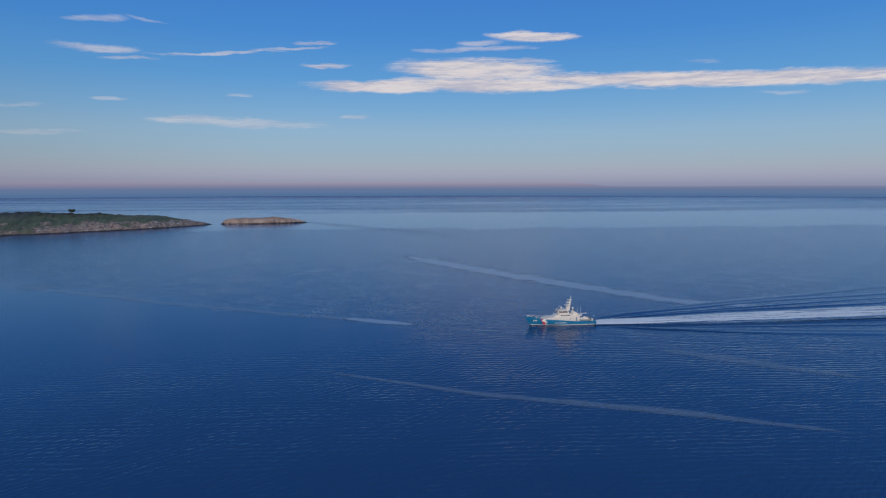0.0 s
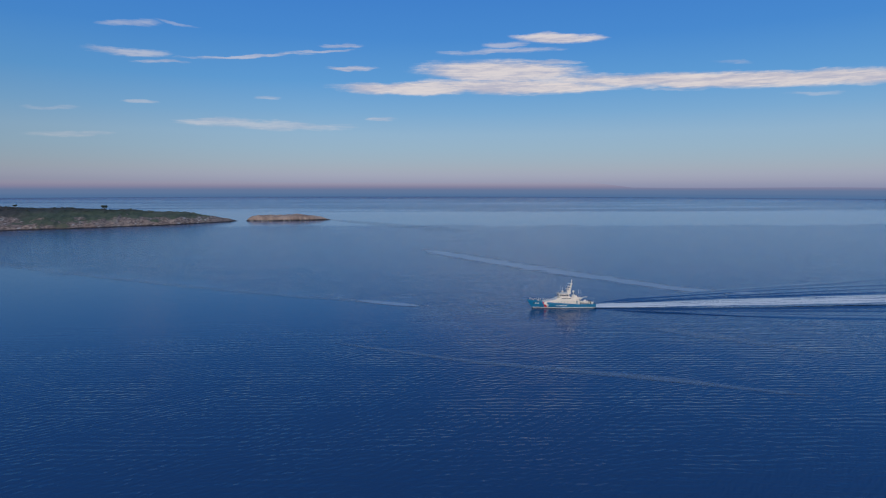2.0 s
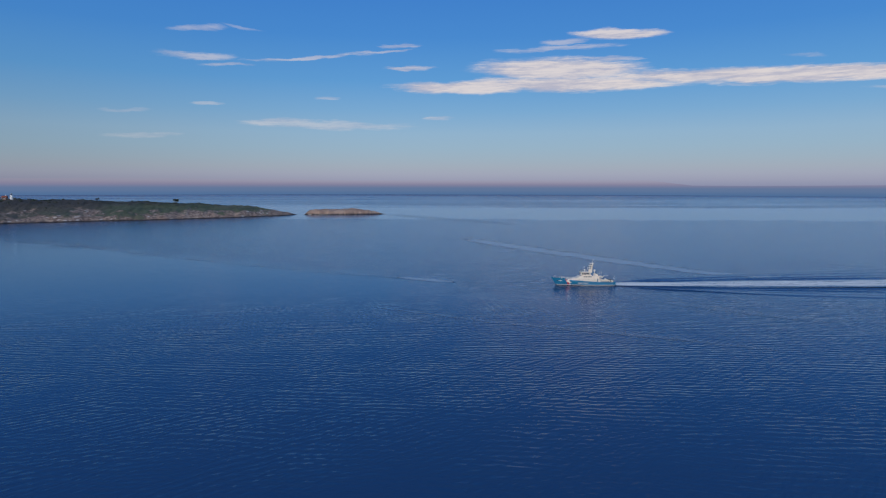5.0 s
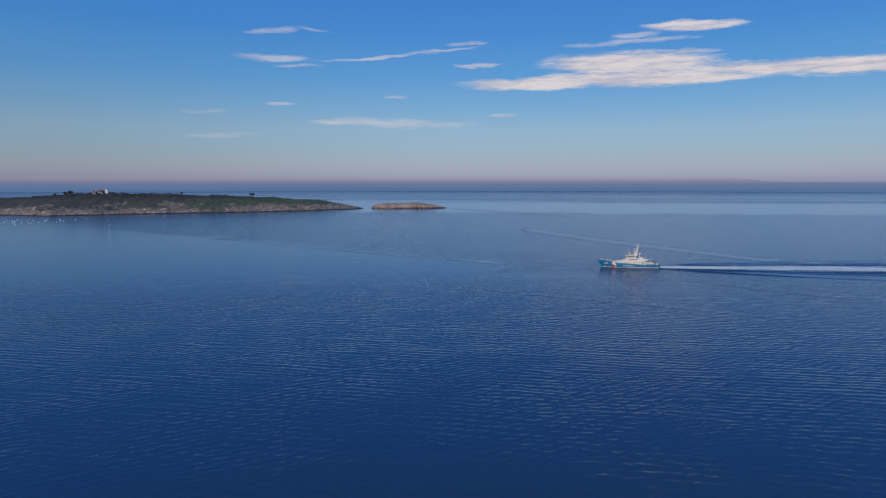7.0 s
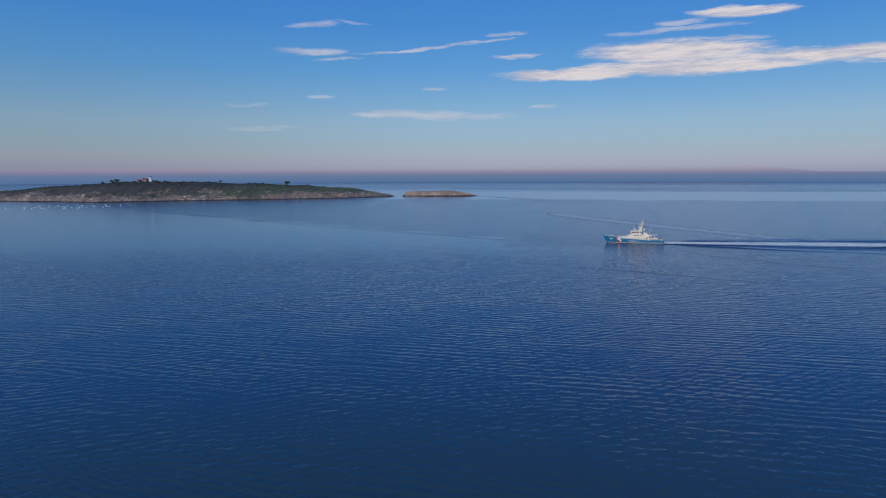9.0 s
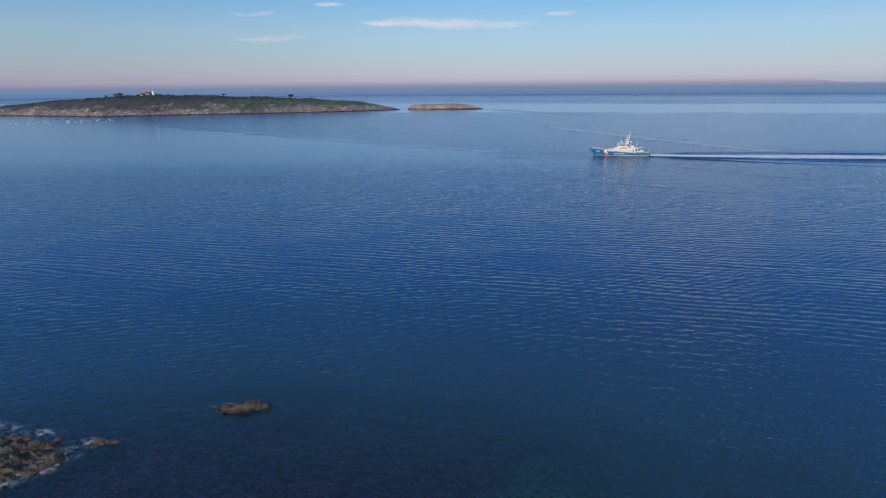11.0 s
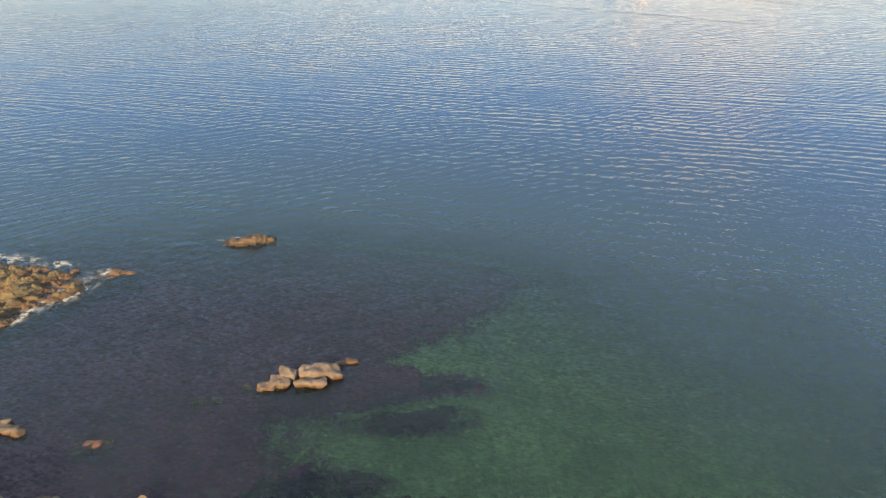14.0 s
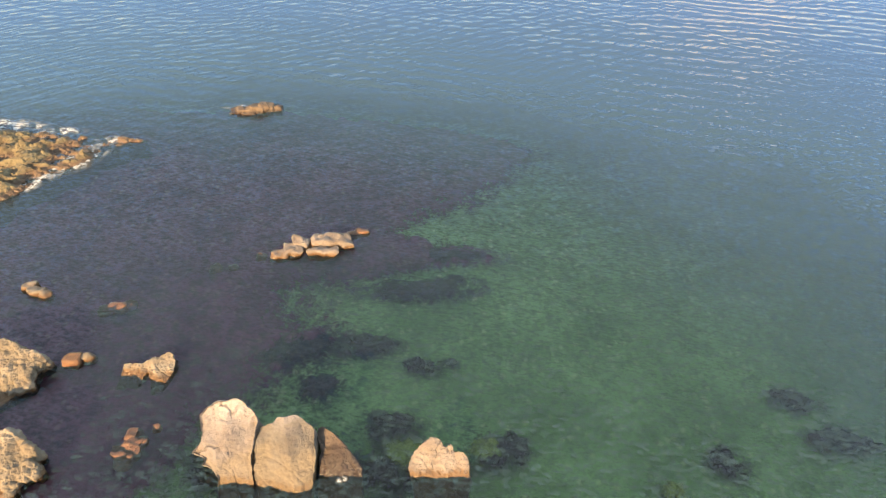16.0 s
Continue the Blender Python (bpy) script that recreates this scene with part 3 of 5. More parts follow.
sea = bpy.data.meshes.new("sea")
ring = [(0, 0, 0)] + [(9000 * math.cos(a), 9000 * math.sin(a), 0) for a in np.linspace(0, 2 * math.pi, 97)[:-1]]
sea.from_pydata(ring, [], [(0, 1 + i, 1 + (i + 1) % 96) for i in range(96)])
sea.materials.append(SEA)
water_ob = tagged(new("water", sea), "open blue sea with small wind waves and calm bands", "sea", kind="structure")

bed_relief = Relief(3, 14, 5)


def bed(x, y):
    d = np.hypot((x + 20) / 75, (y - 18) / 65)
    return x, y, -2.2 - 2.5 * np.clip(d, 0, 2) ** 2 + 0.28 * bed_relief(x, y)


tagged(new("seabed", grid_mesh("seabed", SAND, np.linspace(-110, 90, 220), np.linspace(-5, 120, 140), bed)),
       "green stony sea bottom seen through shallow water", "sea bottom", kind="structure")

reef_relief, reef_fine = Relief(5, 11, 5), Relief(6, 3.0, 4, 0.7)
REEF_Y = (20, 25.3, 29.1, 33.6, 36.7, 39.0, 42.3, 44.6, 46.2, 48.8, 51.4, 53.5, 62, 69, 73, 77, 82)
REEF_X = (-21, -18.7, -15.5, -12.4, -9.5, -11.5, -12.8, -10, 2.5, 4.0, -3.5, -1.4, 7, 13, 8, -6, -45)


def reef_side(x, y):
    return np.interp(y, REEF_Y, REEF_X) - x + 1.3 * reef_relief(y * 0.8, x * 0.8) + 0.8 * reef_fine(x, y)


def reef(x, y):
    rise = np.clip(reef_side(x, y) / 7.0, 0, 1)
    z = bed(x, y)[2] + 0.25 + 1.3 * rise + 0.25 * reef_relief(x, y) * rise + 0.10 * reef_fine(x, y)
    return x, y, np.minimum(z, -0.55)


def reef_rim(x, y):
    return np.clip((reef_side(x, y) + 3.5) / 8.0, 0, 1) * np.clip((y - 8) / 7, 0, 1) * np.clip((x + 112) / 14, 0, 1)


tagged(new("reef", grid_mesh("reef", REEF, np.linspace(-112, 22, 300), np.linspace(8, 110, 250), reef, rim=reef_rim)),
       "purple-brown weed-covered reef under the water", "reef", kind="structure")


def weed_patch(x, y, rx, ry, seed, turn=0.0, rise=0.0, mat=KELP):
    """A mound of dark weed on the bottom, with a ragged edge."""
    r = Relief(seed, 2.2, 4, 0.6)
    xs, ys = np.linspace(-1.5, 1.5, 70), np.linspace(-1.5, 1.5, 60)
    c, s = math.cos(turn), math.sin(turn)

    def shape(u, v):
        d = np.hypot(u, v) + 0.26 * r(u * rx, v * ry)
        lx, ly = u * rx, v * ry
        px_, py_ = x + c * lx - s * ly, y + s * lx + c * ly
        return px_, py_, bed(px_, py_)[2] + 0.35 + rise + 0.7 * np.clip(1.15 - d, 0, 0.7) + 0.06 * r(lx * 3, ly * 3)

    def fray(u, v):
        return np.clip(1.35 - np.hypot(u, v) - 0.2 * r(u * rx, v * ry), 0, 1)

    return tagged(new("seaweed_patch", grid_mesh("seaweed_patch", mat, xs, ys, shape, rim=fray)), "yellow-green weed patch on the sea bottom" if mat is LIMEWEED else "dark seaweed patch on the green sea bottom", "seaweed",
                  group="seaweed patches")


for i, spec in enumerate(((-2.3, 42.8, 6.2, 1.6, 0.03), (-1.5, 47.8, 6.0, 1.2, -0.08), (-6.4, 35.6, 2.9, 1.5, 0.0), (-11.8, 35.0, 3.8, 1.7, 0.1),
                          (-2.0, 33.4, 1.5, 1.1, 0.0), (0.6, 33.9, 0.8, 0.6, 0.0), (-10.0, 31.2, 1.9, 1.5, 0.0), (-4.0, 27.6, 2.1, 1.3, -0.1),
                          (20.7, 24.9, 1.7, 1.4, -0.3), (29.9, 26.5, 2.8, 1.6, -0.1), (27.9, 30.4, 2.3, 1.2, -0.2), (-0.6, 23.0, 2.6, 1.2, 0.0),
                          (-8.6, 23.4, 3.8, 2.0, 0.1), (-14.4, 24.2, 4.6, 2.8, 0.0))):
    weed_patch(*spec[:4], 20 + i, spec[4])
weed_patch(4.4, 25.0, 2.1, 1.6, 51, 0.0, 0.8)
weed_patch(-4.6, 23.4, 1.6, 1.3, 53, 0.0, 0.8)
weed_patch(-3.9, 27.6, 1.7, 1.0, 54, 0.0, 0.6)
weed_patch(3.1, 25.0, 1.5, 1.1, 55, 0.0, 0.9, LIMEWEED)
weed_patch(-3.0, 25.3, 1.6, 1.6, 56, 0.0, 0.3, LIMEWEED)
weed_patch(15.6, 22.3, 1.0, 0.9, 57, 0.0, 0.2, LIMEWEED)

# glowing ring all round the bay: far coast, far sea and haze painted in
haze_mat, hz = material("painted_coast_haze")
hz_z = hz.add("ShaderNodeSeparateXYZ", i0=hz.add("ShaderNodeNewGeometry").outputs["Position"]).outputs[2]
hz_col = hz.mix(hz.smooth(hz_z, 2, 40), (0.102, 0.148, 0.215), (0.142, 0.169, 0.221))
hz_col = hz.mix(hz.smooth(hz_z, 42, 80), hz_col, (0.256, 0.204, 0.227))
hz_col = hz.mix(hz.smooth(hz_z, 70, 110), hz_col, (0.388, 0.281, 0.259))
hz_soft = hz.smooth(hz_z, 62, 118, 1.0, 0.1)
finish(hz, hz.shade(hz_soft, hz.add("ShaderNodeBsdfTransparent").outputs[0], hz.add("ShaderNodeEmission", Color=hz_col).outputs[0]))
coast_relief = Relief(9, 1.6, 5, 0.6)
turns = np.linspace(0, 2 * math.pi, 721)
crest = 66 + 26 * np.clip(np.sin(turns * 2 + 1.0) + 0.55, 0, 1) + 9 * coast_relief(turns * 2, turns * 0)
# the hills end to the east of the view
east = (np.degrees(turns) > 31) & (np.degrees(turns) < 120)
crest = np.where(east, 58 + 3 * coast_relief(turns * 2, turns * 0), np.where((np.degrees(turns) < 31) | (np.degrees(turns) > 320), 96 + 6 * coast_relief(turns * 2, turns * 0), crest))
crest = np.convolve(np.pad(crest, 3, mode="wrap"), np.ones(7) / 7, mode="valid")
crest[-1] = crest[0]


def coast(t, k):
    h = np.interp(t, turns, crest)
    return 4800 * np.sin(t), 4800 * np.cos(t), k * (h + 14) - 2


tagged(new("backdrop", grid_mesh("backdrop", haze_mat, turns, np.linspace(0, 1, 5), coast)), "glowing backdrop of low far coast, sea and painted pinkish haze", "far coast", kind="structure")

# ------------------------------------------------------------ the long island

island_relief = Relief(12, 90, 6, 0.58)
crag_relief = Relief(13, 17, 4, 0.6)
SHORE_X = (-980, -860, -760, -642, -522, -379, -248, -143, -66, -52)
SHORE_Y = (1215, 1155, 1125, 1098, 1050, 1118, 1168, 1224, 1290, 1320)
WIDTH = (65, 185, 255, 300, 320, 270, 220, 160, 46, 8)
RIDGE = (0, 9, 17, 27, 32.5, 29, 24, 17.5, 4.5, 0)


def land_height(x, v):
    front = np.interp(x, SHORE_X, SHORE_Y) + 3 * crag_relief(x * 0.4, x * 0 + 3)
    wide = np.interp(x, SHORE_X, WIDTH)
    top = np.interp(x, SHORE_X, RIDGE)
    y = front + v * wide
    cliff = np.minimum(top * 0.42, 7.5 + 1.5 * crag_relief(x * 0.2, x * 0 + 9))
    run = np.clip(v * wide / np.maximum(16 + 2 * crag_relief(x * 0.25, x * 0 + 5), 7), 0, 1)
    slope = np.clip((v - 0.04) / 0.46, 0, 1)
    fall = np.clip((1 - v) / 0.45, 0, 1)
    z = (cliff * run ** 0.75 + (top - cliff) * (slope * slope * (3 - 2 * slope)) ** 0.8) * (fall * fall * (3 - 2 * fall))
    z = z + (0.7 * crag_relief(x, y * 0.6) + 1.2 * island_relief(x, y)) * np.clip(z / 8, 0, 1)
    z = np.where((v < 0.001) | (v > 0.999), -2.0, z)
    return x, y, z


vs = np.concatenate([[0, 0.0015], np.linspace(0.008, 0.1, 12), np.linspace(0.13, 1, 34)])
island = tagged(new("island", grid_mesh("island", LAND, np.linspace(-980, -52, 420), vs, land_height)),
                "long low grassy island with a pale rocky shore", "island", kind="structure")


def land_at(x, v):
    a, b, c = land_height(np.array([float(x)]), np.array([float(v)]))
    return Vector((a[0], b[0], c[0]))


islet_relief = Relief(17, 22, 5, 0.6)


def islet(x, v):
    u = np.clip((x + 37) / 158, 0, 1)
    wide = 46 * np.clip(np.sin(np.clip(u * 1.02, 0, 1) ** 0.7 * math.pi), 0.03, 1)
    y = 1318 - wide * 0.4 + v * wide + 1.6 * islet_relief(x * 0.5, v * 9)
    top = np.interp(u, (0, 0.03, 0.08, 0.2, 0.42, 0.6, 0.78, 0.9, 1.0), (0, 3.5, 8.5, 9, 9.2, 10.5, 7.5, 3.5, 0.2))
    d = np.abs(v - 0.45) / 0.55
    z = top * np.clip(1.35 * (1 - d ** 2.6), 0, 1) + 1.3 * islet_relief(x * 0.9, y * 2.2) * np.clip(1.15 - d, 0, 1)
    return x, y, np.where((v < 0.001) | (v > 0.999), -2.0, z)


tagged(new("islet", grid_mesh("islet", ISLET, np.linspace(-38, 122, 160), np.concatenate([[0], np.linspace(0.01, 0.99, 28), [1]]), islet)),
       "small bare pinkish rock islet beside the island", "islet", kind="structure")


def bush_mesh(seed, count, spread, size):
    """A clump of many small leafy tufts."""
    r = random.Random(seed)
    bm = bmesh.new()
    for _ in range(count):
        a, d = r.uniform(0, 6.28), spread * math.sqrt(r.random())
        k = size * r.uniform(0.4, 1.0)
        m = Matrix.Translation((d * math.cos(a), d * math.sin(a), k * 0.5 + r.random() * size * 0.7)) @ Matrix.Diagonal((k, k, k * 0.8, 1))
        vs = bmesh.ops.create_icosphere(bm, subdivisions=1, radius=0.6, matrix=m)["verts"]
        for v in vs:
            v.co += Vector((r.uniform(-1, 1), r.uniform(-1, 1), r.uniform(-1, 1))) * k * 0.22
    return bm


def scrub():
    """Low dark scrub along the island's crest."""
    r = random.Random(4)
    bm = bmesh.new()
    for _ in range(520):
        x = r.uniform(-900, -190)
        v = 0.46 + r.gauss(0, 0.07)
        p = land_at(x, v)
        k = r.uniform(0.6, 1.5) * (1.3 if x < -420 else 0.8)
        for _ in range(3):
            m = Matrix.Translation(p + Vector((r.uniform(-2, 2), r.uniform(-2, 2), k * 0.3))) @ Matrix.Diagonal((k * r.uniform(0.8, 1.6), k, k * 0.8, 1))
            for vert in bmesh.ops.create_icosphere(bm, subdivisions=1, radius=0.7, matrix=m)["verts"]:
                vert.co += Vector((r.uniform(-1, 1), r.uniform(-1, 1), r.uniform(-1, 1))) * 0.35
    return tagged(new("scrub", mesh_of(bm, "scrub", LEAF)), "low dark scrub along the crest of the island", "scrub", kind="stuff")


scrub()


def tree(x, v, tall, lean, seed):
    """A wind-bent tree: tapered trunk, limbs, and a crown of small clumps."""
    r = random.Random(seed)
    root = new("tree")
    root.location = land_at(x, v)
    bm = bmesh.new()
    top = Vector((lean * tall * 0.3, 0, tall * 0.5))
    rod(bm, (0, 0, -0.5), top, tall * 0.05, tall * 0.03)
    tips = []
    for i in range(7):
        a = i * 0.9 + r.random()
        tip = top + Vector((math.cos(a) * tall * 0.33 + lean * tall * 0.2, math.sin(a) * tall * 0.3, tall * r.uniform(0.12, 0.4)))
        rod(bm, top * r.uniform(0.7, 1.0), tip, tall * 0.02, tall * 0.008, 6)
        tips.append(tip)
    part("trunk", bm, BARK, root, "dark branching trunk")
    bm = bmesh.new()
    for tip in tips + [top + Vector((0, 0, tall * 0.3))]:
        for _ in range(16):
            k = tall * r.uniform(0.05, 0.11)
            m = Matrix.Translation(tip + Vector((r.gauss(0, 1), r.gauss(0, 1), r.gauss(0, 0.6))) * tall * 0.11) @ Matrix.Diagonal((k, k, k * 0.7, 1))
            for vert in bmesh.ops.create_icosphere(bm, subdivisions=1, radius=1.0, matrix=m)["verts"]:
                vert.co += Vector((r.uniform(-1, 1), r.uniform(-1, 1), r.uniform(-1, 1))) * k * 0.4
    part("crown", bm, LEAF, root, "sparse dark crown")
    return tagged(root, "dark lone tree on the grassy crest of the island", "tree", group="island trees")


tree(-262, 0.44, 9, 0.1, 1)
tree(-384, 0.44, 6, 0.2, 2)
tree(-556, 0.44, 9, -0.8, 3)
tree(-572, 0.44, 6, -0.5, 4)
tree(-592, 0.44, 5, -0.3, 5)
tree(-330, 0.42, 4, 0.0, 6)


def lighthouse():
    root = new("lighthouse")
    root.location = land_at(-499, 0.45)
    bm = bmesh.new()
    rod(bm, (0, 0, -1), (0, 0, 7.5), 2.5, 2.0, 16)
    part("tower", bm, LIME, root, "white tapered tower", smooth=False)
    bm = bmesh.new()
    rod(bm, (0, 0, 7.5), (0, 0, 7.9), 2.1, 2.1, 16)
    for i in range(10):
        a = i * math.pi / 5
        rod(bm, (2 * math.cos(a), 2 * math.sin(a), 7.9), (2 * math.cos(a), 2 * math.sin(a), 8.8), 0.05, 0.05, 5)
    part("gallery", bm, STEEL, root, "round gallery with railing")
    bm = bmesh.new()
    rod(bm, (0, 0, 7.9), (0, 0, 9.6), 1.0, 1.0, 12)
    part("lantern", bm, GLASS, root, "dark glazed lantern room")
    bm = bmesh.new()
    rod(bm, (0, 0, 9.6), (0, 0, 10.6), 1.3, 0.1, 12)
    part("lantern_roof", bm, LIME, root, "white conical roof")
    return tagged(root, "small white lighthouse on the island's crest", "lighthouse")


def keepers_house(x, v, long, name="house"):
    root = new(name)
    root.location = land_at(x, v)
    bm = box(bmesh.new(), -long / 2, long / 2, -3.5, 3.5, -1.5, 3.4)
    wall = part("wall", bm, STONEWALL, root, "brownish stone walls")
    bm = prism(bmesh.new(), [(-4.1, 3.3), (4.1, 3.3), (0, 6.0)], -long / 2 - 0.5, long / 2 + 0.5)
    bmesh.ops.rotate(bm, verts=bm.verts, cent=(0, 0, 0), matrix=Matrix.Rotation(radians(90), 3, "Z"))
    roof = part("roof", bm, TILE, root, "red tiled gable roof")
    part("chimney", box(bmesh.new(), long * 0.2, long * 0.2 + 0.8, -0.4, 0.4, 5.0, 7.0), LIME, roof)
    for i in range(4):
        cx = -long / 2 + long * (i + 0.5) / 4
        win = part("window", box(bmesh.new(), cx - 0.55, cx + 0.55, -3.58, -3.46, 0.9, 2.4), LIME, root, "small framed window")
        part("pane", box(bmesh.new(), cx - 0.42, cx + 0.42, -3.62, -3.56, 1.05, 2.25), GLASS, win)
    return tagged(root, "low stone house with a red tiled roof beside the lighthouse", "house")


lighthouse()
keepers_house(-509, 0.46, 7)
keepers_house(-520, 0.48, 5)

# floats of a mussel farm off the island
float_bm = bmesh.new()
bmesh.ops.create_uvsphere(float_bm, u_segments=12, v_segments=8, radius=0.6, matrix=Matrix.Translation((0, 0, 0.25)) @ Matrix.Diagonal((1, 1, 0.85, 1)))
first_float = new("mooring_float")
part("buoy", float_bm, BUOY, first_float)
part("eye", rod(bmesh.new(), (0, 0, 0.6), (0, 0, 0.9), 0.1, 0.12, 6), STEEL, first_float)
tagged(first_float, "white round mooring float on the calm sea", "buoy", group="mussel farm floats")
first_float.location = (-486, 930, 0)
r = random.Random(8)
for row in range(4):
    for i in range(9):
        copy_thing(first_float, pose(-545 + i * 12 + row * 7 + r.uniform(-5, 5), 850 + row * 32 + r.uniform(-9, 9), r.uniform(-0.15, 0.05)))

# ------------------------------------------------------------ rocks off the shore


def boulder(bm, c, half, seed, facets=9, grain=0.10, subdiv=4, tilt=0.18, step=0.0):
    """A block of stone: a sphere pressed between random planes, then roughened and cracked."""
    r = random.Random(seed)
    planes = []
    for ax in range(3):
        for sgn in (-1, 1):
            nrm = Vector([0, 0, 0])
            nrm[ax] = sgn
            nrm += Vector([r.uniform(-tilt, tilt) for _ in range(3)])
            planes.append((nrm.normalized(), r.uniform(0.86, 1.0)))
    for _ in range(facets):
        nrm = Vector([r.gauss(0, 1) for _ in range(3)]).normalized()
        planes.append((nrm, r.uniform(0.92, 1.22)))
    made = bmesh.ops.create_icosphere(bm, subdivisions=subdiv, radius=1.0)["verts"]
    off = Vector((seed * 3.7, seed * 1.9, seed * 5.3))
    hx = max(half)
    for v in made:
        d = v.co.normalized()
        k = min(dist / max(d.dot(nrm), 1e-3) for nrm, dist in planes if d.dot(nrm) > 0.05)
        k = min(k, 1.5)
        p = Vector((d.x * k * half[0], d.y * k * half[1], d.z * k * half[2]))
        n1 = noise.fractal(p * (1.1 / hx) * 1.5 + off, 0.9, 2.1, 5)
        n2 = noise.fractal(p * 1.6 + off, 0.8, 2.2, 4)
        crack = max(0.0, 0.10 - abs(noise.noise(Vector((p.x * 0.55, p.y * 0.55, p.z * 0.9)) + off))) * 3.0
        v.co = p + d * (n1 * grain * hx * 0.85 + n2 * 0.13 - crack * grain * hx * 1.3)
        if step:
            v.co.z += (round(v.co.z / step) * step - v.co.z) * 0.55
        v.co += Vector(c)
    return bm


def rock_thing(lobes, mat, label, seed, subdiv=4, group="rocks off the shore", voxel=0.09, **more):
    bm = bmesh.new()
    for i, (cx, cy, cz, hx, hy, hz_) in enumerate(lobes):
        boulder(bm, (cx, cy, cz), (hx, hy, hz_), seed + i * 7, subdiv=subdiv, **more)
    whole = new("rock", mesh_of(bm, "rock", mat))
    # one closed surface out of the overlapping blocks
    skin = whole.modifiers.new("skin", "REMESH")
    skin.mode, skin.voxel_size, skin.use_smooth_shade = "VOXEL", voxel, False
    me = bpy.data.meshes.new_from_object(whole.evaluated_get(bpy.context.evaluated_depsgraph_get()))
    whole.modifiers.clear()
    whole.data = me
    if not me.materials:
        me.materials.append(mat)
    me.polygons.foreach_set("use_smooth", [True] * len(me.polygons))
    me.set_sharp_from_angle(angle=radians(28))
    return tagged(whole, label, "rock", group=group)


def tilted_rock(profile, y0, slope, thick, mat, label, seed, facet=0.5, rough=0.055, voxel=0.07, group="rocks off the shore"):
    """A block whose broad face leans back from the waterline: outline (metres) shaped to fit the camera's view, then
    body, facets, wear.
    """
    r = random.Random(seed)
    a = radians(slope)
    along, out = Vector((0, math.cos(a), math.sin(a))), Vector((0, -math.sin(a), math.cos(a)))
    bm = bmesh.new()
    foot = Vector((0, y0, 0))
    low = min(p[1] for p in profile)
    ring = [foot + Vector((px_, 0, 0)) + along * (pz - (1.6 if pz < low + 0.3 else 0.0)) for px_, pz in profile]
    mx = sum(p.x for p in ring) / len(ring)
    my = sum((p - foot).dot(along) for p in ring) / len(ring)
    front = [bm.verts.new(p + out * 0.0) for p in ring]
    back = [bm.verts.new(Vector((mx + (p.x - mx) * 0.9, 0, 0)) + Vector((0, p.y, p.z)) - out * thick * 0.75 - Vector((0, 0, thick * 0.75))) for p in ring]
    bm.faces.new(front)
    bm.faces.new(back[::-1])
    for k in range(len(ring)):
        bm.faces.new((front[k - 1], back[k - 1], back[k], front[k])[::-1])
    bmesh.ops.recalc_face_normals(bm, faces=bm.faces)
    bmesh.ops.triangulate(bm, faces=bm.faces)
    whole = new("rock", mesh_of(bm, "rock", mat))
    skin = whole.modifiers.new("skin", "REMESH")
    skin.mode, skin.voxel_size = "VOXEL", voxel
    me = bpy.data.meshes.new_from_object(whole.evaluated_get(bpy.context.evaluated_depsgraph_get()))
    whole.modifiers.clear()
    bm = bmesh.new()
    bm.from_mesh(me)
    for _ in range(5):
        bmesh.ops.smooth_vert(bm, verts=bm.verts, factor=0.5, use_axis_x=True, use_axis_y=True, use_axis_z=True)
    bm.normal_update()
    planes = [(r.uniform(-1, 1), r.uniform(-1, 1), r.uniform(0.2, 0.9)) for _ in range(9)]
    span = max(abs(p.x - mx) for p in ring)
    off = Vector((seed * 3.1, seed * 1.7, seed * 0.9))
    moves = []
    for v in bm.verts:
        u, w_ = v.co.x - mx, (v.co - foot).dot(along) - my
        lift = max(-0.5, min(pb * span * 0.5 - 0.55 * (px_ * u + pz * w_) for px_, pz, pb in planes))
        face = max(0.0, v.normal.dot(out))
        n1 = noise.fractal(v.co * 0.9 + off, 0.9, 2.1, 4)
        n2 = noise.fractal(v.co * 3.2 + off, 0.9, 2.1, 4)
        crack = max(0.0, 0.03 - abs(noise.noise(Vector((v.co.x * 0.55 + w_ * 0.2, w_ * 0.2, 0)) + off))) * 1.3
        joint = max(0.0, 0.035 - abs(noise.noise(Vector((v.co.x * 0.2, w_ * 0.45 + v.co.x * 0.2, 4.0)) + off))) * 1.4
        moves.append(v.normal * (n1 * rough * 2.2 + n2 * rough * 0.8 - crack - joint) + out * (face * facet * lift))
    for v, m in zip(bm.verts, moves):
        v.co += m
    bm.to_mesh(me)
    bm.free()
    whole.data = me
    if not me.materials:
        me.materials.append(mat)
    me.polygons.foreach_set("use_smooth", [True] * len(me.polygons))
    me.set_sharp_from_angle(angle=radians(32))
    return tagged(whole, label, "rock", group=group)


# the great split boulder and its neighbours; leaning outlines follow the camera's view
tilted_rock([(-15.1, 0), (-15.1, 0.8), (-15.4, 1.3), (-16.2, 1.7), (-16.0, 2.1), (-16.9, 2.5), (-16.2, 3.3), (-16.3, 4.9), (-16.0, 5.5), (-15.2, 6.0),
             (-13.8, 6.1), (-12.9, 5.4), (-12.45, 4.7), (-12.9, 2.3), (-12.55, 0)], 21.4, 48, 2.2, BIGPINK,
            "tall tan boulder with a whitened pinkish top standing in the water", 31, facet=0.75)
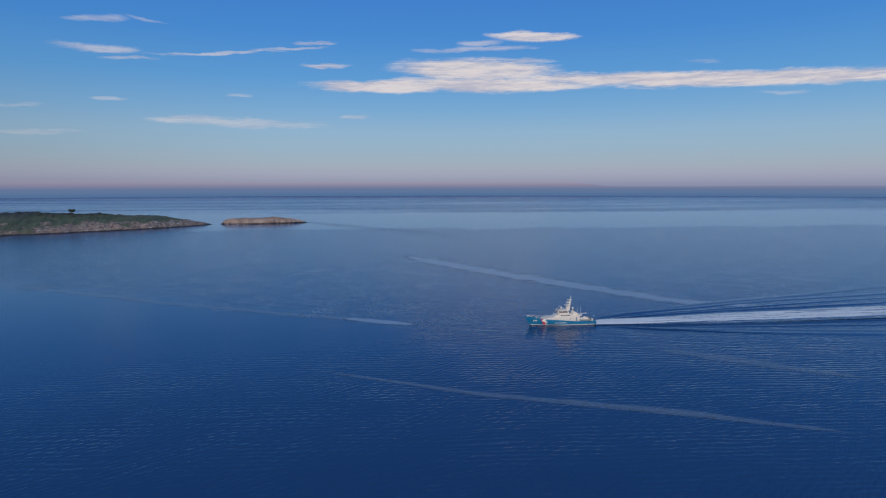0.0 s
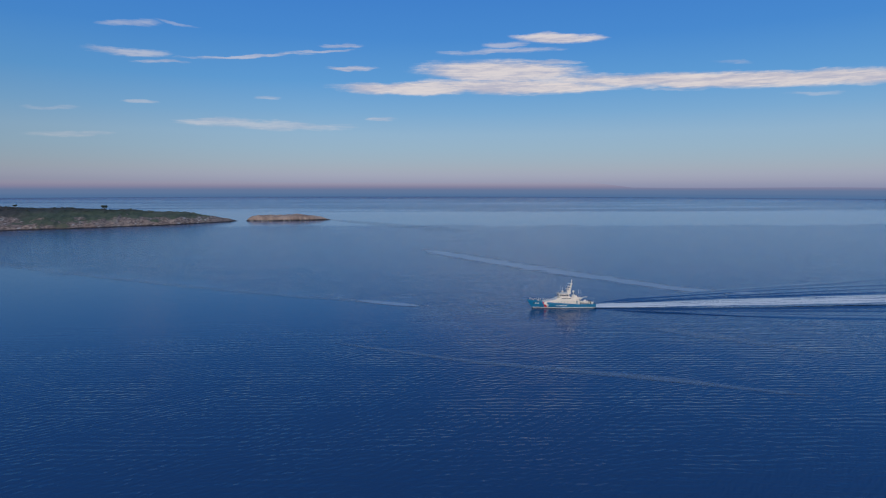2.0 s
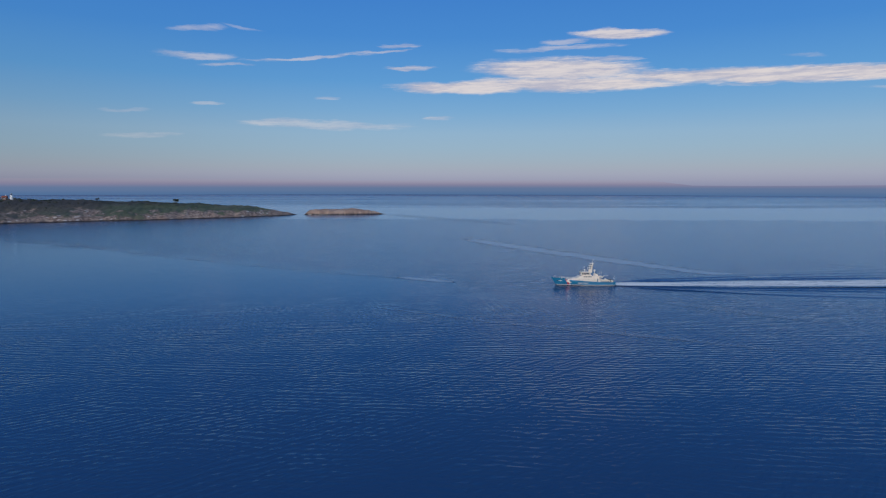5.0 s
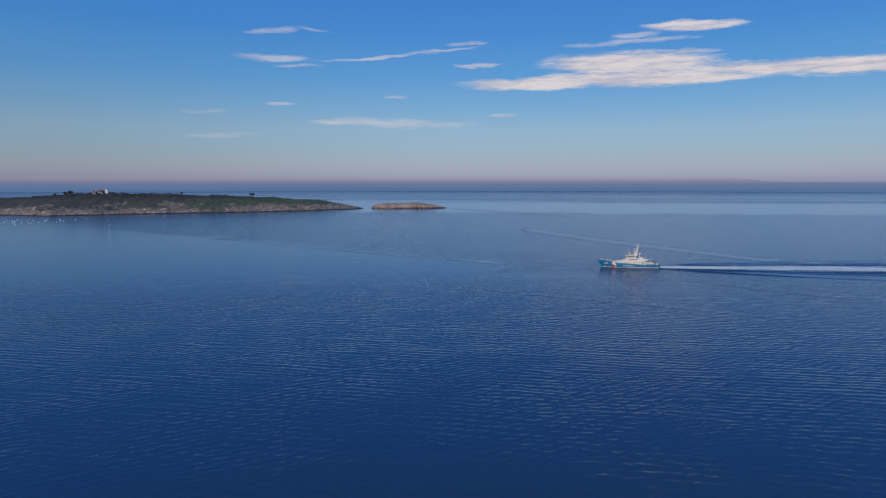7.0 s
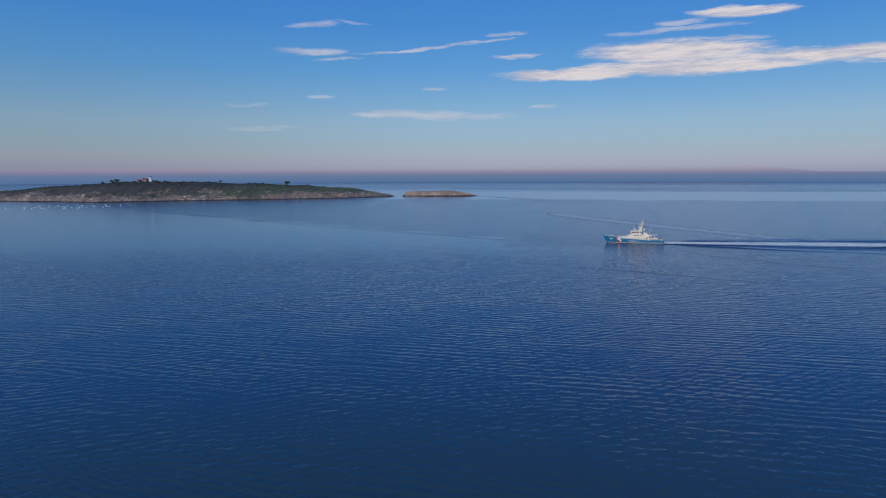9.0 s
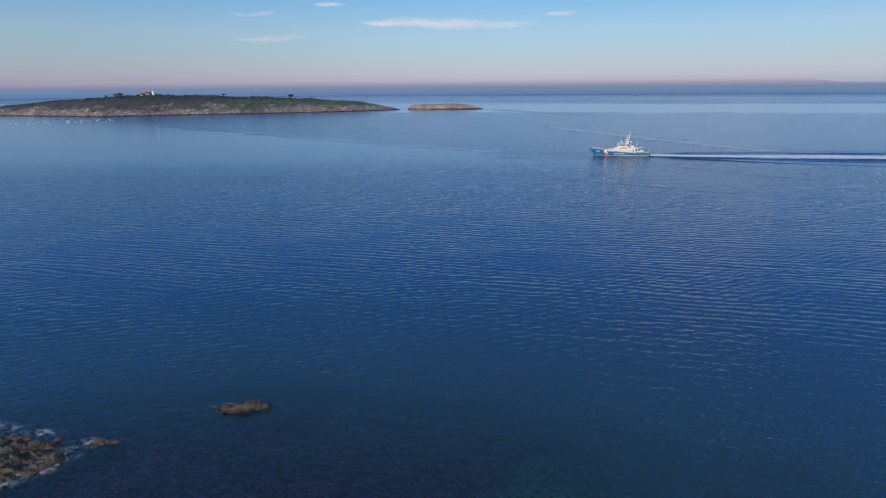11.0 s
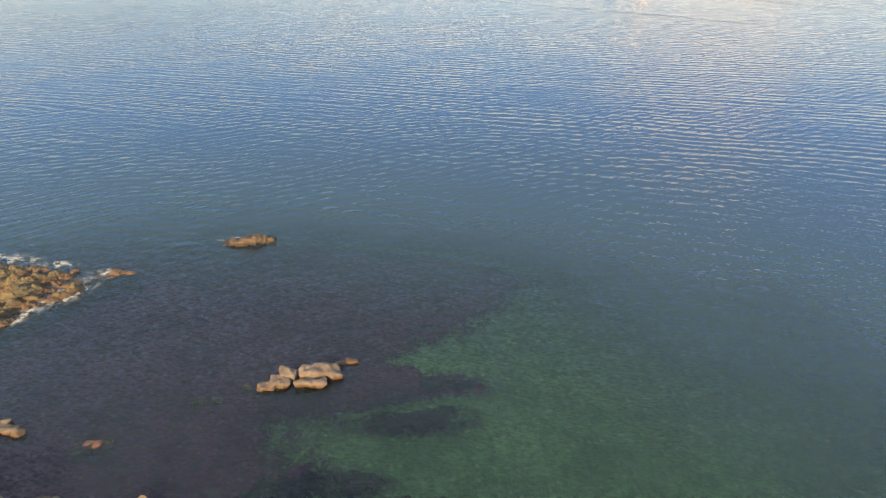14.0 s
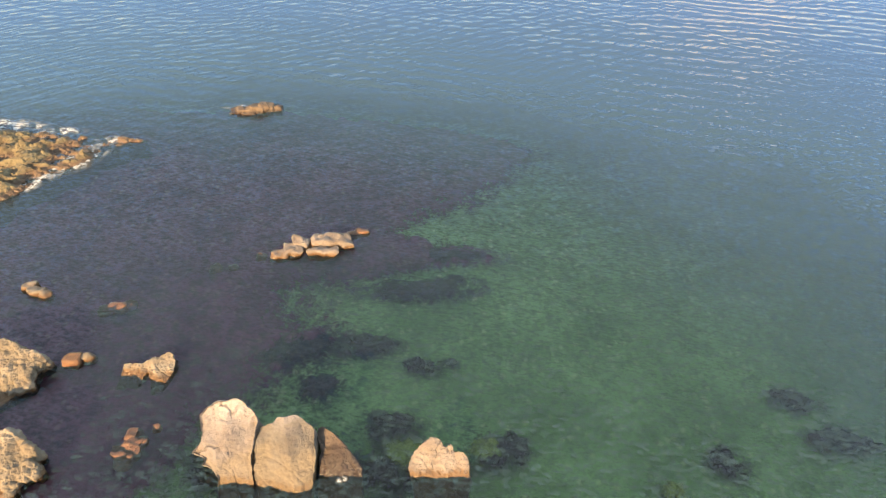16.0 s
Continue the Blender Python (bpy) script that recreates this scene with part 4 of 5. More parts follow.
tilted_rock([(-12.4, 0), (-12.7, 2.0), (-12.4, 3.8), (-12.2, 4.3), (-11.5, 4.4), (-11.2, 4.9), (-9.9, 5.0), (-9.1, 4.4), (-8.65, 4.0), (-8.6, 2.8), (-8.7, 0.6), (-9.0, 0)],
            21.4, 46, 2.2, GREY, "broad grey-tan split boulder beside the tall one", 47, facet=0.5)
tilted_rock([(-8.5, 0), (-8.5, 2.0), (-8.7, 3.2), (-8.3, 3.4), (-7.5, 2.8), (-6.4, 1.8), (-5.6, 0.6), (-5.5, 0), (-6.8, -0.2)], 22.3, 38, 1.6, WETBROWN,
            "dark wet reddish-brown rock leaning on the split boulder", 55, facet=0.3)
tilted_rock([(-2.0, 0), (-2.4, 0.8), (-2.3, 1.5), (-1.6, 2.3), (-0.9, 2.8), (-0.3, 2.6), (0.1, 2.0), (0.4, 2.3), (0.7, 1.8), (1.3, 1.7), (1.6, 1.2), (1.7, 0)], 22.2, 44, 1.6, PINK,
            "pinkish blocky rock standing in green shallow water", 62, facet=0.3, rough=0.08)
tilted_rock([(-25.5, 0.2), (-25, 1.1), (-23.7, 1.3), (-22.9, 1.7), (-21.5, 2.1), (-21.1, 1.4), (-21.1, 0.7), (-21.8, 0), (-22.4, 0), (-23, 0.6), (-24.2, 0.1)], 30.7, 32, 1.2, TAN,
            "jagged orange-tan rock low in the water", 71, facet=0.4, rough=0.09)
rock_thing([(-29.6, 32.6, -0.1, 0.75, 0.7, 0.6)], SUNK, "small round orange rock in the water", 83, 3)
rock_thing([(-28.6, 32.8, -0.05, 0.65, 0.4, 0.5)], TAN, "small tan rock in the water", 85, 3)
rock_thing([(-37.3, 41.1, -0.12, 0.75, 0.5, 0.5), (-36.3, 40.5, -0.1, 0.9, 0.42, 0.5), (-35.3, 40.1, -0.18, 0.6, 0.45, 0.45)], TAN, "low broken tan rock in dark water", 91, 3, grain=0.12)
rock_thing([(-29.4, 38.5, -0.40, 0.7, 0.5, 0.42), (-28.5, 38.8, -0.37, 0.9, 0.55, 0.44), (-27.6, 39.0, -0.40, 0.65, 0.45, 0.4)], SUNK, "brown rock just under the water", 97, 3)
rock_thing([(-21.4, 44.0, -0.58, 0.65, 0.5, 0.5)], SUNK, "small sunken brown rock", 101, 3)
rock_thing([(-19.8, 44.0, -0.6, 0.5, 0.4, 0.5)], SUNK, "small sunken brown rock", 103, 3)
rock_thing([(-17.4, 45.4, -0.4, 0.5, 0.4, 0.4)], SUNK, "small sunken brown rock", 107, 3)
rock_thing([(-22.4, 25.9, -0.40, 0.5, 0.6, 0.5)], SUNK, "orange-brown weedy rock under the water", 109, 3, grain=0.14)
rock_thing([(-22.2, 25.2, -0.39, 0.7, 0.5, 0.46), (-22.8, 24.5, -0.42, 0.65, 0.5, 0.45), (-21.9, 24.4, -0.40, 0.6, 0.5, 0.46), (-21.6, 25.4, -0.39, 0.5, 0.4, 0.42), (-22.4, 23.8, -0.44, 0.7, 0.5, 0.45)], SUNK, "orange-brown weedy rock under the water", 110, 3, grain=0.14)
rock_thing([(-20.9, 26.4, -0.35, 0.35, 0.25, 0.4)], SUNK, "small orange weedy rock under the water", 111, 3, grain=0.14)
# the row of boulders further out
rock_thing([(-15.5, 45.3, -0.1, 1.0, 0.6, 0.48), (-14.4, 45.8, 0.0, 0.9, 0.7, 0.6)], PINK, "flat tan boulder in a row of rocks", 113, 4, grain=0.13)
rock_thing([(-13.7, 46.7, 0.15, 0.95, 0.75, 0.72)], PINK, "rounded tan boulder in a row of rocks", 119, 4, grain=0.13)
rock_thing([(-10.2, 47.0, 0.22, 1.6, 0.75, 0.66), (-11.9, 46.9, 0.15, 0.95, 0.75, 0.7)], PINK, "long smooth tan boulder in a row of rocks", 127, 4, grain=0.13)
rock_thing([(-11.4, 45.7, -0.05, 1.45, 0.6, 0.6)], PINK, "broken tan boulder at the foot of the row", 131, 4, grain=0.13)
rock_thing([(-8.0, 48.8, -0.22, 0.8, 0.4, 0.45), (-9.0, 48.7, -0.35, 0.7, 0.4, 0.42)], SUNK, "orange weedy rock at the end of the row", 137, 3)
# lone rock far out
rock_thing([(-25.6, 73.9, -0.1, 1.3, 0.8, 0.75), (-24.2, 74.2, 0.0, 1.1, 0.9, 0.85), (-22.9, 74.3, 0.05, 1.0, 0.8, 0.80), (-21.6, 74.5, -0.15, 0.9, 0.7, 0.6),
            (-26.9, 73.8, -0.25, 0.9, 0.7, 0.5), (-24.9, 73.2, -0.2, 0.9, 0.5, 0.55)], BROWN,
           "low brown rock alone in the sea", 141, 4, grain=0.11)
# rocks at the edge of the shore, outlined to fit the camera's view
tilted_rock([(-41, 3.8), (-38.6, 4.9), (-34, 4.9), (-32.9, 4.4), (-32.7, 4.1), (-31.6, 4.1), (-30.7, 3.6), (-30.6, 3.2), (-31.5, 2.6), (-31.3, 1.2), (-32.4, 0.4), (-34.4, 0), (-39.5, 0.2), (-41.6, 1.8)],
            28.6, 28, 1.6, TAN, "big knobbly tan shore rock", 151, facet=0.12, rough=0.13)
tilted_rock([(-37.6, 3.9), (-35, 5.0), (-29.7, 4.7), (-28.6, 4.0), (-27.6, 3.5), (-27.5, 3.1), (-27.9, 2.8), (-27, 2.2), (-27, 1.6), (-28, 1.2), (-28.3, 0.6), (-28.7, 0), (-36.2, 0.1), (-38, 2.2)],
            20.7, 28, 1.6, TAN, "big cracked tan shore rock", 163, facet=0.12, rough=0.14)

ledge_relief = Relief(23, 9, 6, 0.62)
LEDGE_X = (-90, -84, -64, -55, -48, -46, -44.5, -42.5, -40.5, -37.6)
LEDGE_TOP = (62, 67, 70.5, 69.4, 68.8, 68.5, 68.2, 67.8, 67.6, 67.0)
LEDGE_LOW = (61, 54, 49, 51.5, 54.3, 55.5, 58.0, 60.5, 63.5, 66.2)


def ledge(x, y):
    top, low = np.interp(x, LEDGE_X, LEDGE_TOP), np.interp(x, LEDGE_X, LEDGE_LOW)
    mid, span = (top + low) / 2, np.maximum((top - low) / 2, 0.3)
    d = np.abs(y - mid) / span
    body = np.clip(1.25 - d ** 2, -6, 1)
    high = np.interp(x, (-90, -55, -46, -37.5), (2.2, 1.4, 0.75, 0.3))
    rough = ledge_relief(x, y * 1.4)
    z = high * np.clip(body, 0, 1) + 3.5 * np.minimum(body, 0) + 0.52 * rough * np.clip(body + 0.35, 0.0, 1) - 0.34
    z = z + (np.round(z / 0.35) * 0.35 - z) * 0.5
    return x, y, np.maximum(z, -6.0)


tagged(new("rock_ledge", grid_mesh("rock_ledge", LEDGE, np.linspace(-90, -36, 260), np.linspace(46, 78, 170), ledge, smooth=False)),
       "low rocky ledge with yellow and orange algae washed by waves", "rock ledge", group="rocks off the shore")


def froth_patch(x, y, rx, ry, turn=0.0):
    xs = np.linspace(0, 1, 12)
    angles = np.linspace(0, 2 * math.pi, 33)
    c, s = math.cos(turn), math.sin(turn)

    def disc(u, a):
        lx, ly = rx * u * np.cos(a), ry * u * np.sin(a)
        return x + c * lx - s * ly, y + s * lx + c * ly, 0.05 + 0.07 * np.sin(lx * 2.1 + ly * 1.3)

    return tagged(new("sea_foam", grid_mesh("sea_foam", FROTH, xs, angles, disc, uv=True)), "white foam where waves wash over rock", "foam", kind="stuff")


for spec in ((-52.5, 67.8, 6.0, 2.2, 0.05), (-42.0, 62.4, 2.6, 5.0, -0.5), (-45.0, 57.6, 1.6, 3.0, -0.6), (-53.5, 70.2, 5.5, 1.6, 0.0), (-47.0, 69.0, 3.5, 1.2, 0), (-44.5, 60.0, 2.5, 1.4, 0.6), (-40.2, 66.6, 2.6, 1.4, 0.1),
             (-6.9, 22.1, 0.5, 0.3, 0.2), (-56.0, 71.0, 5.0, 1.4, 0.1), (-26.8, 75.0, 2.4, 0.7, 0.1), (-57.0, 69.0, 3.0, 1.2, 0)):
    froth_patch(*spec)

# ------------------------------------------------------------ slicks


def slick(points, widths, rise=0.06, mat=FAINT):
    """A ribbon of calm water along a line, its sky sheen painted as pale colour."""
    pts = np.array(points, float)
    t = np.concatenate([[0], np.cumsum(np.hypot(*np.diff(pts, axis=0).T))])
    t /= t[-1]
    xs, vs = np.linspace(0, 1, 60), np.linspace(-0.5, 0.5, 5)

    def ribbon(u, v):
        x, y = np.interp(u, t, pts[:, 0]), np.interp(u, t, pts[:, 1])
        dx, dy = np.interp(u + 0.02, t, pts[:, 0]) - np.interp(u - 0.02, t, pts[:, 0]), np.interp(u + 0.02, t, pts[:, 1]) - np.interp(u - 0.02, t, pts[:, 1])
        ln = np.hypot(dx, dy)
        wd = np.interp(u, np.linspace(0, 1, len(widths)), widths)
        return x - dy / ln * v * wd, y + dx / ln * v * wd, 0 * x + rise

    return tagged(new("calm_slick", grid_mesh("calm_slick", mat, xs, vs, ribbon, uv=True)), "streak of smooth calm water, its sky sheen painted pale", "slick", kind="stuff")


slick([(128, 720), (139, 656), (160, 575), (183, 500), (213, 412), (240, 388), (270, 376)], [14, 36, 40, 38, 34, 26, 10], mat=PALE_SHEEN)
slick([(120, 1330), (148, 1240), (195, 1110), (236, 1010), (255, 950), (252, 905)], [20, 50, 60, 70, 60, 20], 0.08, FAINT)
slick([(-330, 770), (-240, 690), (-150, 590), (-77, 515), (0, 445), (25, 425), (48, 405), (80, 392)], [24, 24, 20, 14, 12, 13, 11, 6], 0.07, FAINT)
slick([(18, 431), (25, 425), (38, 414), (50, 402)], [5, 12, 12, 4], 0.09, PALE_SHEEN)
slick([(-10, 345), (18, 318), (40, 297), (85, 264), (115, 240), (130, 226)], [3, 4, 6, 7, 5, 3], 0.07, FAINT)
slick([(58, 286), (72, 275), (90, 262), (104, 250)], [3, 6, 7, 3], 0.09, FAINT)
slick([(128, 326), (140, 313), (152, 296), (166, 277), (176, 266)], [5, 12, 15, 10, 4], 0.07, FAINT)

# ------------------------------------------------------------ the patrol ship and its wake

SHIP = pose(116.5, 380.5, 0, 0, 0, -12.0) @ Matrix.Diagonal((0.92, 0.92, 0.92, 1))


def wake():
    xs = np.concatenate([np.linspace(0, 120, 240), np.linspace(121, 620, 420)])
    ws = np.linspace(-1, 1, 121)
    wr = Relief(41, 12, 4)

    def core_at(s):
        return 4.4 + 11.5 * (1 - np.exp(-s / 75)) + s * 0.02

    def sheet(s, k):
        half = 8.0 + s * 0.42
        wv = k * half
        core = core_at(s)
        z = 0.25 * np.exp(-(wv / core) ** 2) * np.exp(-s / 60)
        fade = np.exp(-s / 300)
        for m, (off, slope, amp, wide) in enumerate(((0.8, 0.01, 1.05, 2.3), (4.0, 0.055, 0.6, 2.8), (6.0, 0.115, 0.6, 3.2), (7.0, 0.18, 0.4, 4.0))):
            w0 = core + off + s * slope + 1.2 * np.sin(s / 31 + m * 2) * (s / 150)
            g = wide * (0.7 + s / 260)
            q = (np.abs(wv) - w0) / g
            z = z + amp * fade * (np.exp(-q * q) - 0.6 * np.exp(-(q + 1.5) ** 2)) * np.clip(s / 30, 0.12, 1)
        z = z + 0.09 * wr(s, wv) * np.exp(-(wv / (core * 1.3)) ** 2) * np.exp(-s / 300) + 0.10 * np.exp(-(wv / (core * 0.95)) ** 6) - 0.07
        z = np.where(np.abs(k) > 0.97, -0.3, z)
        ang = radians(-9.5)
        x0 = SHIP @ Vector((17.6, 0, 0))
        return x0.x + s * math.cos(ang) - wv * math.sin(ang), x0.y + s * math.sin(ang) + wv * math.cos(ang), z

    ob = new("wake", grid_mesh("wake", WAKE_SEA, xs, ws, sheet))
    tagged(ob, "long swells spreading behind the ship", "wake", kind="stuff")

    def froth(s, k):
        x, y, z = sheet(s, k * core_at(s) * 1.02 / (8.0 + s * 0.42))
        return x, y, np.maximum(z, 0.0) + 0.30

    tagged(new("wake_foam", grid_mesh("wake_foam", WAKE, xs, np.linspace(-1, 1, 31), froth, uv=True)), "white churned foam trail behind the ship", "foam", kind="stuff")


WAKE_SEA = water("wake_swell", 0.4)
wake()


def hull_mesh(bm, z_from, z_to, levels):
    """The hull between two heights, given as fractions from keel to rail; x runs from the bow (-19.2) to the stern (+19.2)."""
    stations = np.linspace(0, 1, 33)
    rows = []
    for u in stations:
        deck = 4.7 - 2.6 * min(1, u / 0.75) ** 0.8 if u < 0.75 else 2.1
        beam = 3.55 * min(1.0, (u / 0.42) ** 0.62 if u > 0 else 0.0) * (1 - 0.08 * max(0, (u - 0.7) / 0.3))
        foot = 3.3 * min(1.0, (u / 0.55) ** 1.15) * (1 - 0.10 * max(0, (u - 0.7) / 0.3))
        line = []
        for k in levels:
            z = z_from(deck) + (z_to(deck) - z_from(deck)) * k
            f = max(0.0, min(1.0, (z + 1.5) / (deck + 1.5)))
            half = foot * (1 - f) ** 0.6 * min(1, f * 3) + beam * f ** 0.8 * (1 - (1 - f) ** 2 * 0.2)
            half = max(0.02, min(half, 3.6))
            rake = -2.6 * max(0, (f - 0.35)) * (1 - u) ** 3 + 1.6 * (1 - f) * (1 - u) ** 3
            line.append((-17.4 + 36.6 * u + rake, half, z))
        rows.append(line)
    for sgn in (-1, 1):
        grid = [[bm.verts.new((x, sgn * y, z)) for x, y, z in line] for line in rows]
        for a, b in zip(grid, grid[1:]):
            for i in range(len(levels) - 1):
                bm.faces.new((a[i], a[i + 1], b[i + 1], b[i]) if sgn < 0 else (a[i], b[i], b[i + 1], a[i + 1]))
    last = rows[-1]
    bm.faces.new([bm.verts.new((x, -y, z)) for x, y, z in last] + [bm.verts.new((x, y, z)) for x, y, z in last[::-1]])
    bmesh.ops.remove_doubles(bm, verts=bm.verts, dist=0.03)
    bmesh.ops.recalc_face_normals(bm, faces=bm.faces)
    return rows


def side_patch(bm, corners, sgn, out=0.03, cuts=6):
    """A painted panel that follows the hull on both sides; corners in x and z."""
    (ax, az), (bx, bz), (cx, cz), (dx, dz) = corners
    grid = []
    for i in range(cuts + 1):
        u = i / cuts
        row = []
        for j in range(cuts + 1):
            v = j / cuts
            x = (ax * (1 - u) + bx * u) * (1 - v) + (dx * (1 - u) + cx * u) * v
            z = (az * (1 - u) + bz * u) * (1 - v) + (dz * (1 - u) + cz * u) * v
            row.append(bm.verts.new((x, sgn * (hull_at(x, z) + out), z)))
        grid.append(row)
    for i in range(cuts):
        for j in range(cuts):
            bm.faces.new((grid[i][j], grid[i + 1][j], grid[i + 1][j + 1], grid[i][j + 1]))
    return bm


def hull_at(x, z):
    u = max(0.0, min(1.0, (x + 17.4) / 36.6))
    for _ in range(4):
        deck = 4.7 - 2.6 * min(1, u / 0.75) ** 0.8 if u < 0.75 else 2.1
        f = max(0.0, min(1.0, (z + 1.5) / (deck + 1.5)))
        rake = -2.6 * max(0, (f - 0.35)) * (1 - u) ** 3 + 1.6 * (1 - f) * (1 - u) ** 3
        u = max(0.0, min(1.0, (x - rake + 17.4) / 36.6))
    beam = 3.55 * min(1.0, (u / 0.42) ** 0.62 if u > 0 else 0.0) * (1 - 0.08 * max(0, (u - 0.7) / 0.3))
    foot = 3.3 * min(1.0, (u / 0.55) ** 1.15) * (1 - 0.10 * max(0, (u - 0.7) / 0.3))
    half = foot * (1 - f) ** 0.6 * min(1, f * 3) + beam * f ** 0.8 * (1 - (1 - f) ** 2 * 0.2)
    return max(0.02, min(half, 3.6))


def patrol_ship():
    ship = new("patrol_ship")
    ship.matrix_world = SHIP
    bm = bmesh.new()
    hull_mesh(bm, lambda d: 0.25, lambda d: d, np.linspace(0, 1, 9))
    hull = part("hull", bm, HULL, ship, "blue flared steel hull", smooth=True)
    bm = bmesh.new()
    rows = hull_mesh(bm, lambda d: -1.4, lambda d: 0.25, np.linspace(0.05, 1, 5))
    part("underbody", bm, BOOT, ship, "dark paint below the waterline", smooth=True)
    for sgn in (-1, 1):
        bm = side_patch(bmesh.new(), ((-15.6, 0.22), (18.8, 0.22), (18.8, 0.5), (-15.9, 0.5)), sgn, 0.03, 40)
        part("waterline_stripe", bm, WHITE, hull, "white line along the waterline")
        bm = side_patch(bmesh.new(), ((-9.2, 0.5), (-8.0, 0.5), (-9.6, 3.5), (-10.9, 3.6)), sgn)
        part("stripe", bm, RED, hull, "slanting red stripe")
        bm = side_patch(bmesh.new(), ((-7.9, 0.5), (-7.5, 0.5), (-9.1, 3.4), (-9.5, 3.5)), sgn)
        part("stripe", bm, WHITE, hull, "thin white stripe beside the red one")
        for i in range(3):
            bm = side_patch(bmesh.new(), ((-14.6 + i * 0.75, 2.4), (-14.1 + i * 0.75, 2.4), (-14.1 + i * 0.75, 3.1), (-14.6 + i * 0.75, 3.1)), sgn, 0.03, 2)
            part("number_mark", bm, WHITE, hull, "white painted mark")
        for i in range(9):
            bm = side_patch(bmesh.new(), ((-3.4 + i * 0.7, 1.3), (-2.95 + i * 0.7, 1.3), (-2.95 + i * 0.7, 1.75), (-3.4 + i * 0.7, 1.75)), sgn, 0.03, 2)
            part("letter_mark", bm, WHITE, hull, "white painted mark")
    # deck and rail cap
    bm = bmesh.new()
    left, right = [], []
    for u in np.linspace(0.02, 1, 30):
        deck = 4.7 - 2.6 * min(1, u / 0.75) ** 0.8 if u < 0.75 else 2.1
        x = -17.4 + 36.6 * u - 1.69 * (1 - u) ** 3
        y = hull_at(x, deck) - 0.06
        left.append(bm.verts.new((x, -y, deck - 0.5)))
        right.append(bm.verts.new((x, y, deck - 0.5)))
    for a, b, c, d in zip(left, left[1:], right[1:], right):
        bm.faces.new((a, d, c, b))
    part("deck", bm, DECK, ship, "grey deck")
    # deckhouse, stepped up towards the bridge
    bm = prism(bmesh.new(), [(-10.2, 2.4), (-9.6, 3.5), (-6.0, 4.3), (-3.2, 4.7), (9.8, 4.6), (10.6, 1.6), (-8, 1.6)], -2.75, 2.75)
    bmesh.ops.bevel(bm, geom=[e for e in bm.edges], offset=0.12, segments=2, profile=0.5, affect="EDGES")
    house = part("deckhouse", bm, WHITE, ship, "white stepped deckhouse")
    bm = prism(bmesh.new(), [(-3.6, 4.5), (-2.4, 5.5), (-0.4, 5.8), (5.6, 5.8), (7.6, 4.5)], -2.5, 2.5)
    bmesh.ops.bevel(bm, geom=[e for e in bm.edges], offset=0.1, segments=2, profile=0.5, affect="EDGES")
    upper = part("upper_deckhouse", bm, WHITE, ship, "white upper deckhouse")
    for i in range(4):
        for sgn in (-1, 1):
            part("window", box(bmesh.new(), 0.2 + i * 1.3, 1.1 + i * 1.3, sgn * 2.52 - 0.03, sgn * 2.52 + 0.03, 4.95, 5.45), GLASS, upper, "dark deckhouse window")
    bm = prism(bmesh.new(), [(-1.0, 5.8), (-1.7, 7.0), (-1.3, 7.8), (4.0, 7.8), (5.0, 5.8)], -2.3, 2.3)
    bmesh.ops.bevel(bm, geom=[e for e in bm.edges], offset=0.1, segments=2, profile=0.5, affect="EDGES")
    bridge = part("bridge", bm, WHITE, ship, "white wheelhouse")
    for i in range(5):
        x = -0.9 + i * 0.95
        for sgn in (-1, 1):
            part("window", box(bmesh.new(), x, x + 0.75, sgn * 2.32 - 0.03, sgn * 2.32 + 0.03, 6.6, 7.45), GLASS, bridge, "dark wheelhouse window")
    for i in range(5):
        y = -2.0 + i * 0.82
        bm = box(bmesh.new(), -1.62, -1.55, y, y + 0.7, 6.6, 7.45)
        part("window", bm, GLASS, bridge, "dark wheelhouse window")
    part("bridge_roof", box(bmesh.new(), -1.6, 4.4, -2.5, 2.5, 7.8, 7.95, 0.05), WHITE, bridge, "white overhanging roof")
    for i in range(6):
        for sgn in (-1, 1):
            bm = rod(bmesh.new(), (-2.0 + i * 1.8, sgn * 2.74, 3.4), (-2.0 + i * 1.8, sgn * 2.80, 3.4), 0.22, 0.22, 12)
            part("porthole", bm, GLASS, house, "round dark porthole")
    for sgn in (-1, 1):
        part("door", box(bmesh.new(), 8.2, 9.0, sgn * 2.76 - 0.03, sgn * 2.76 + 0.03, 2.2, 4.1), DECK, house, "grey weather door")
    # mast
    mast = new("mast_tower", mesh_of(box(bmesh.new(), 3.6, 5.6, -0.9, 0.9, 7.4, 9.6, 0.15), "mast_tower", WHITE))
    mast.parent = ship
    tagged(mast, "white mast tower with radars")
    bm = bmesh.new()
    rod(bm, (5.2, 0, 9.0), (6.0, 0, 13.4), 0.62, 0.32, 10)
    rod(bm, (6.0, 0, 13.2), (6.2, 0, 15.6), 0.16, 0.09, 8)
    part("mast_pole", bm, WHITE, mast)
    for x, z, wide in ((4.6, 10.2, 1.7), (5.1, 11.6, 1.4), (5.6, 13.0, 1.0)):
        bm = box(bmesh.new(), x - 1.5, x + 1.0, -wide, wide, z, z + 0.2, 0.05)
        for sgn in (-1, 1):
            rod(bm, (x + 0.4, sgn * wide * 0.8, z), (x + 0.6, 0, z - 0.9), 0.06, 0.06, 6)
        part("platform", bm, WHITE, mast, "small mast platform")
    for x, z, ln in ((4.2, 10.35, 1.6), (4.6, 11.65, 1.1)):
        bm = rod(bmesh.new(), (x, 0, z), (x, 0, z + 0.35), 0.18, 0.14, 8)
        box(bm, x - 0.15, x + 0.15, -ln, ln, z + 0.35, z + 0.6, 0.05)
        part("radar", bm, WHITE, mast, "bar radar scanner")
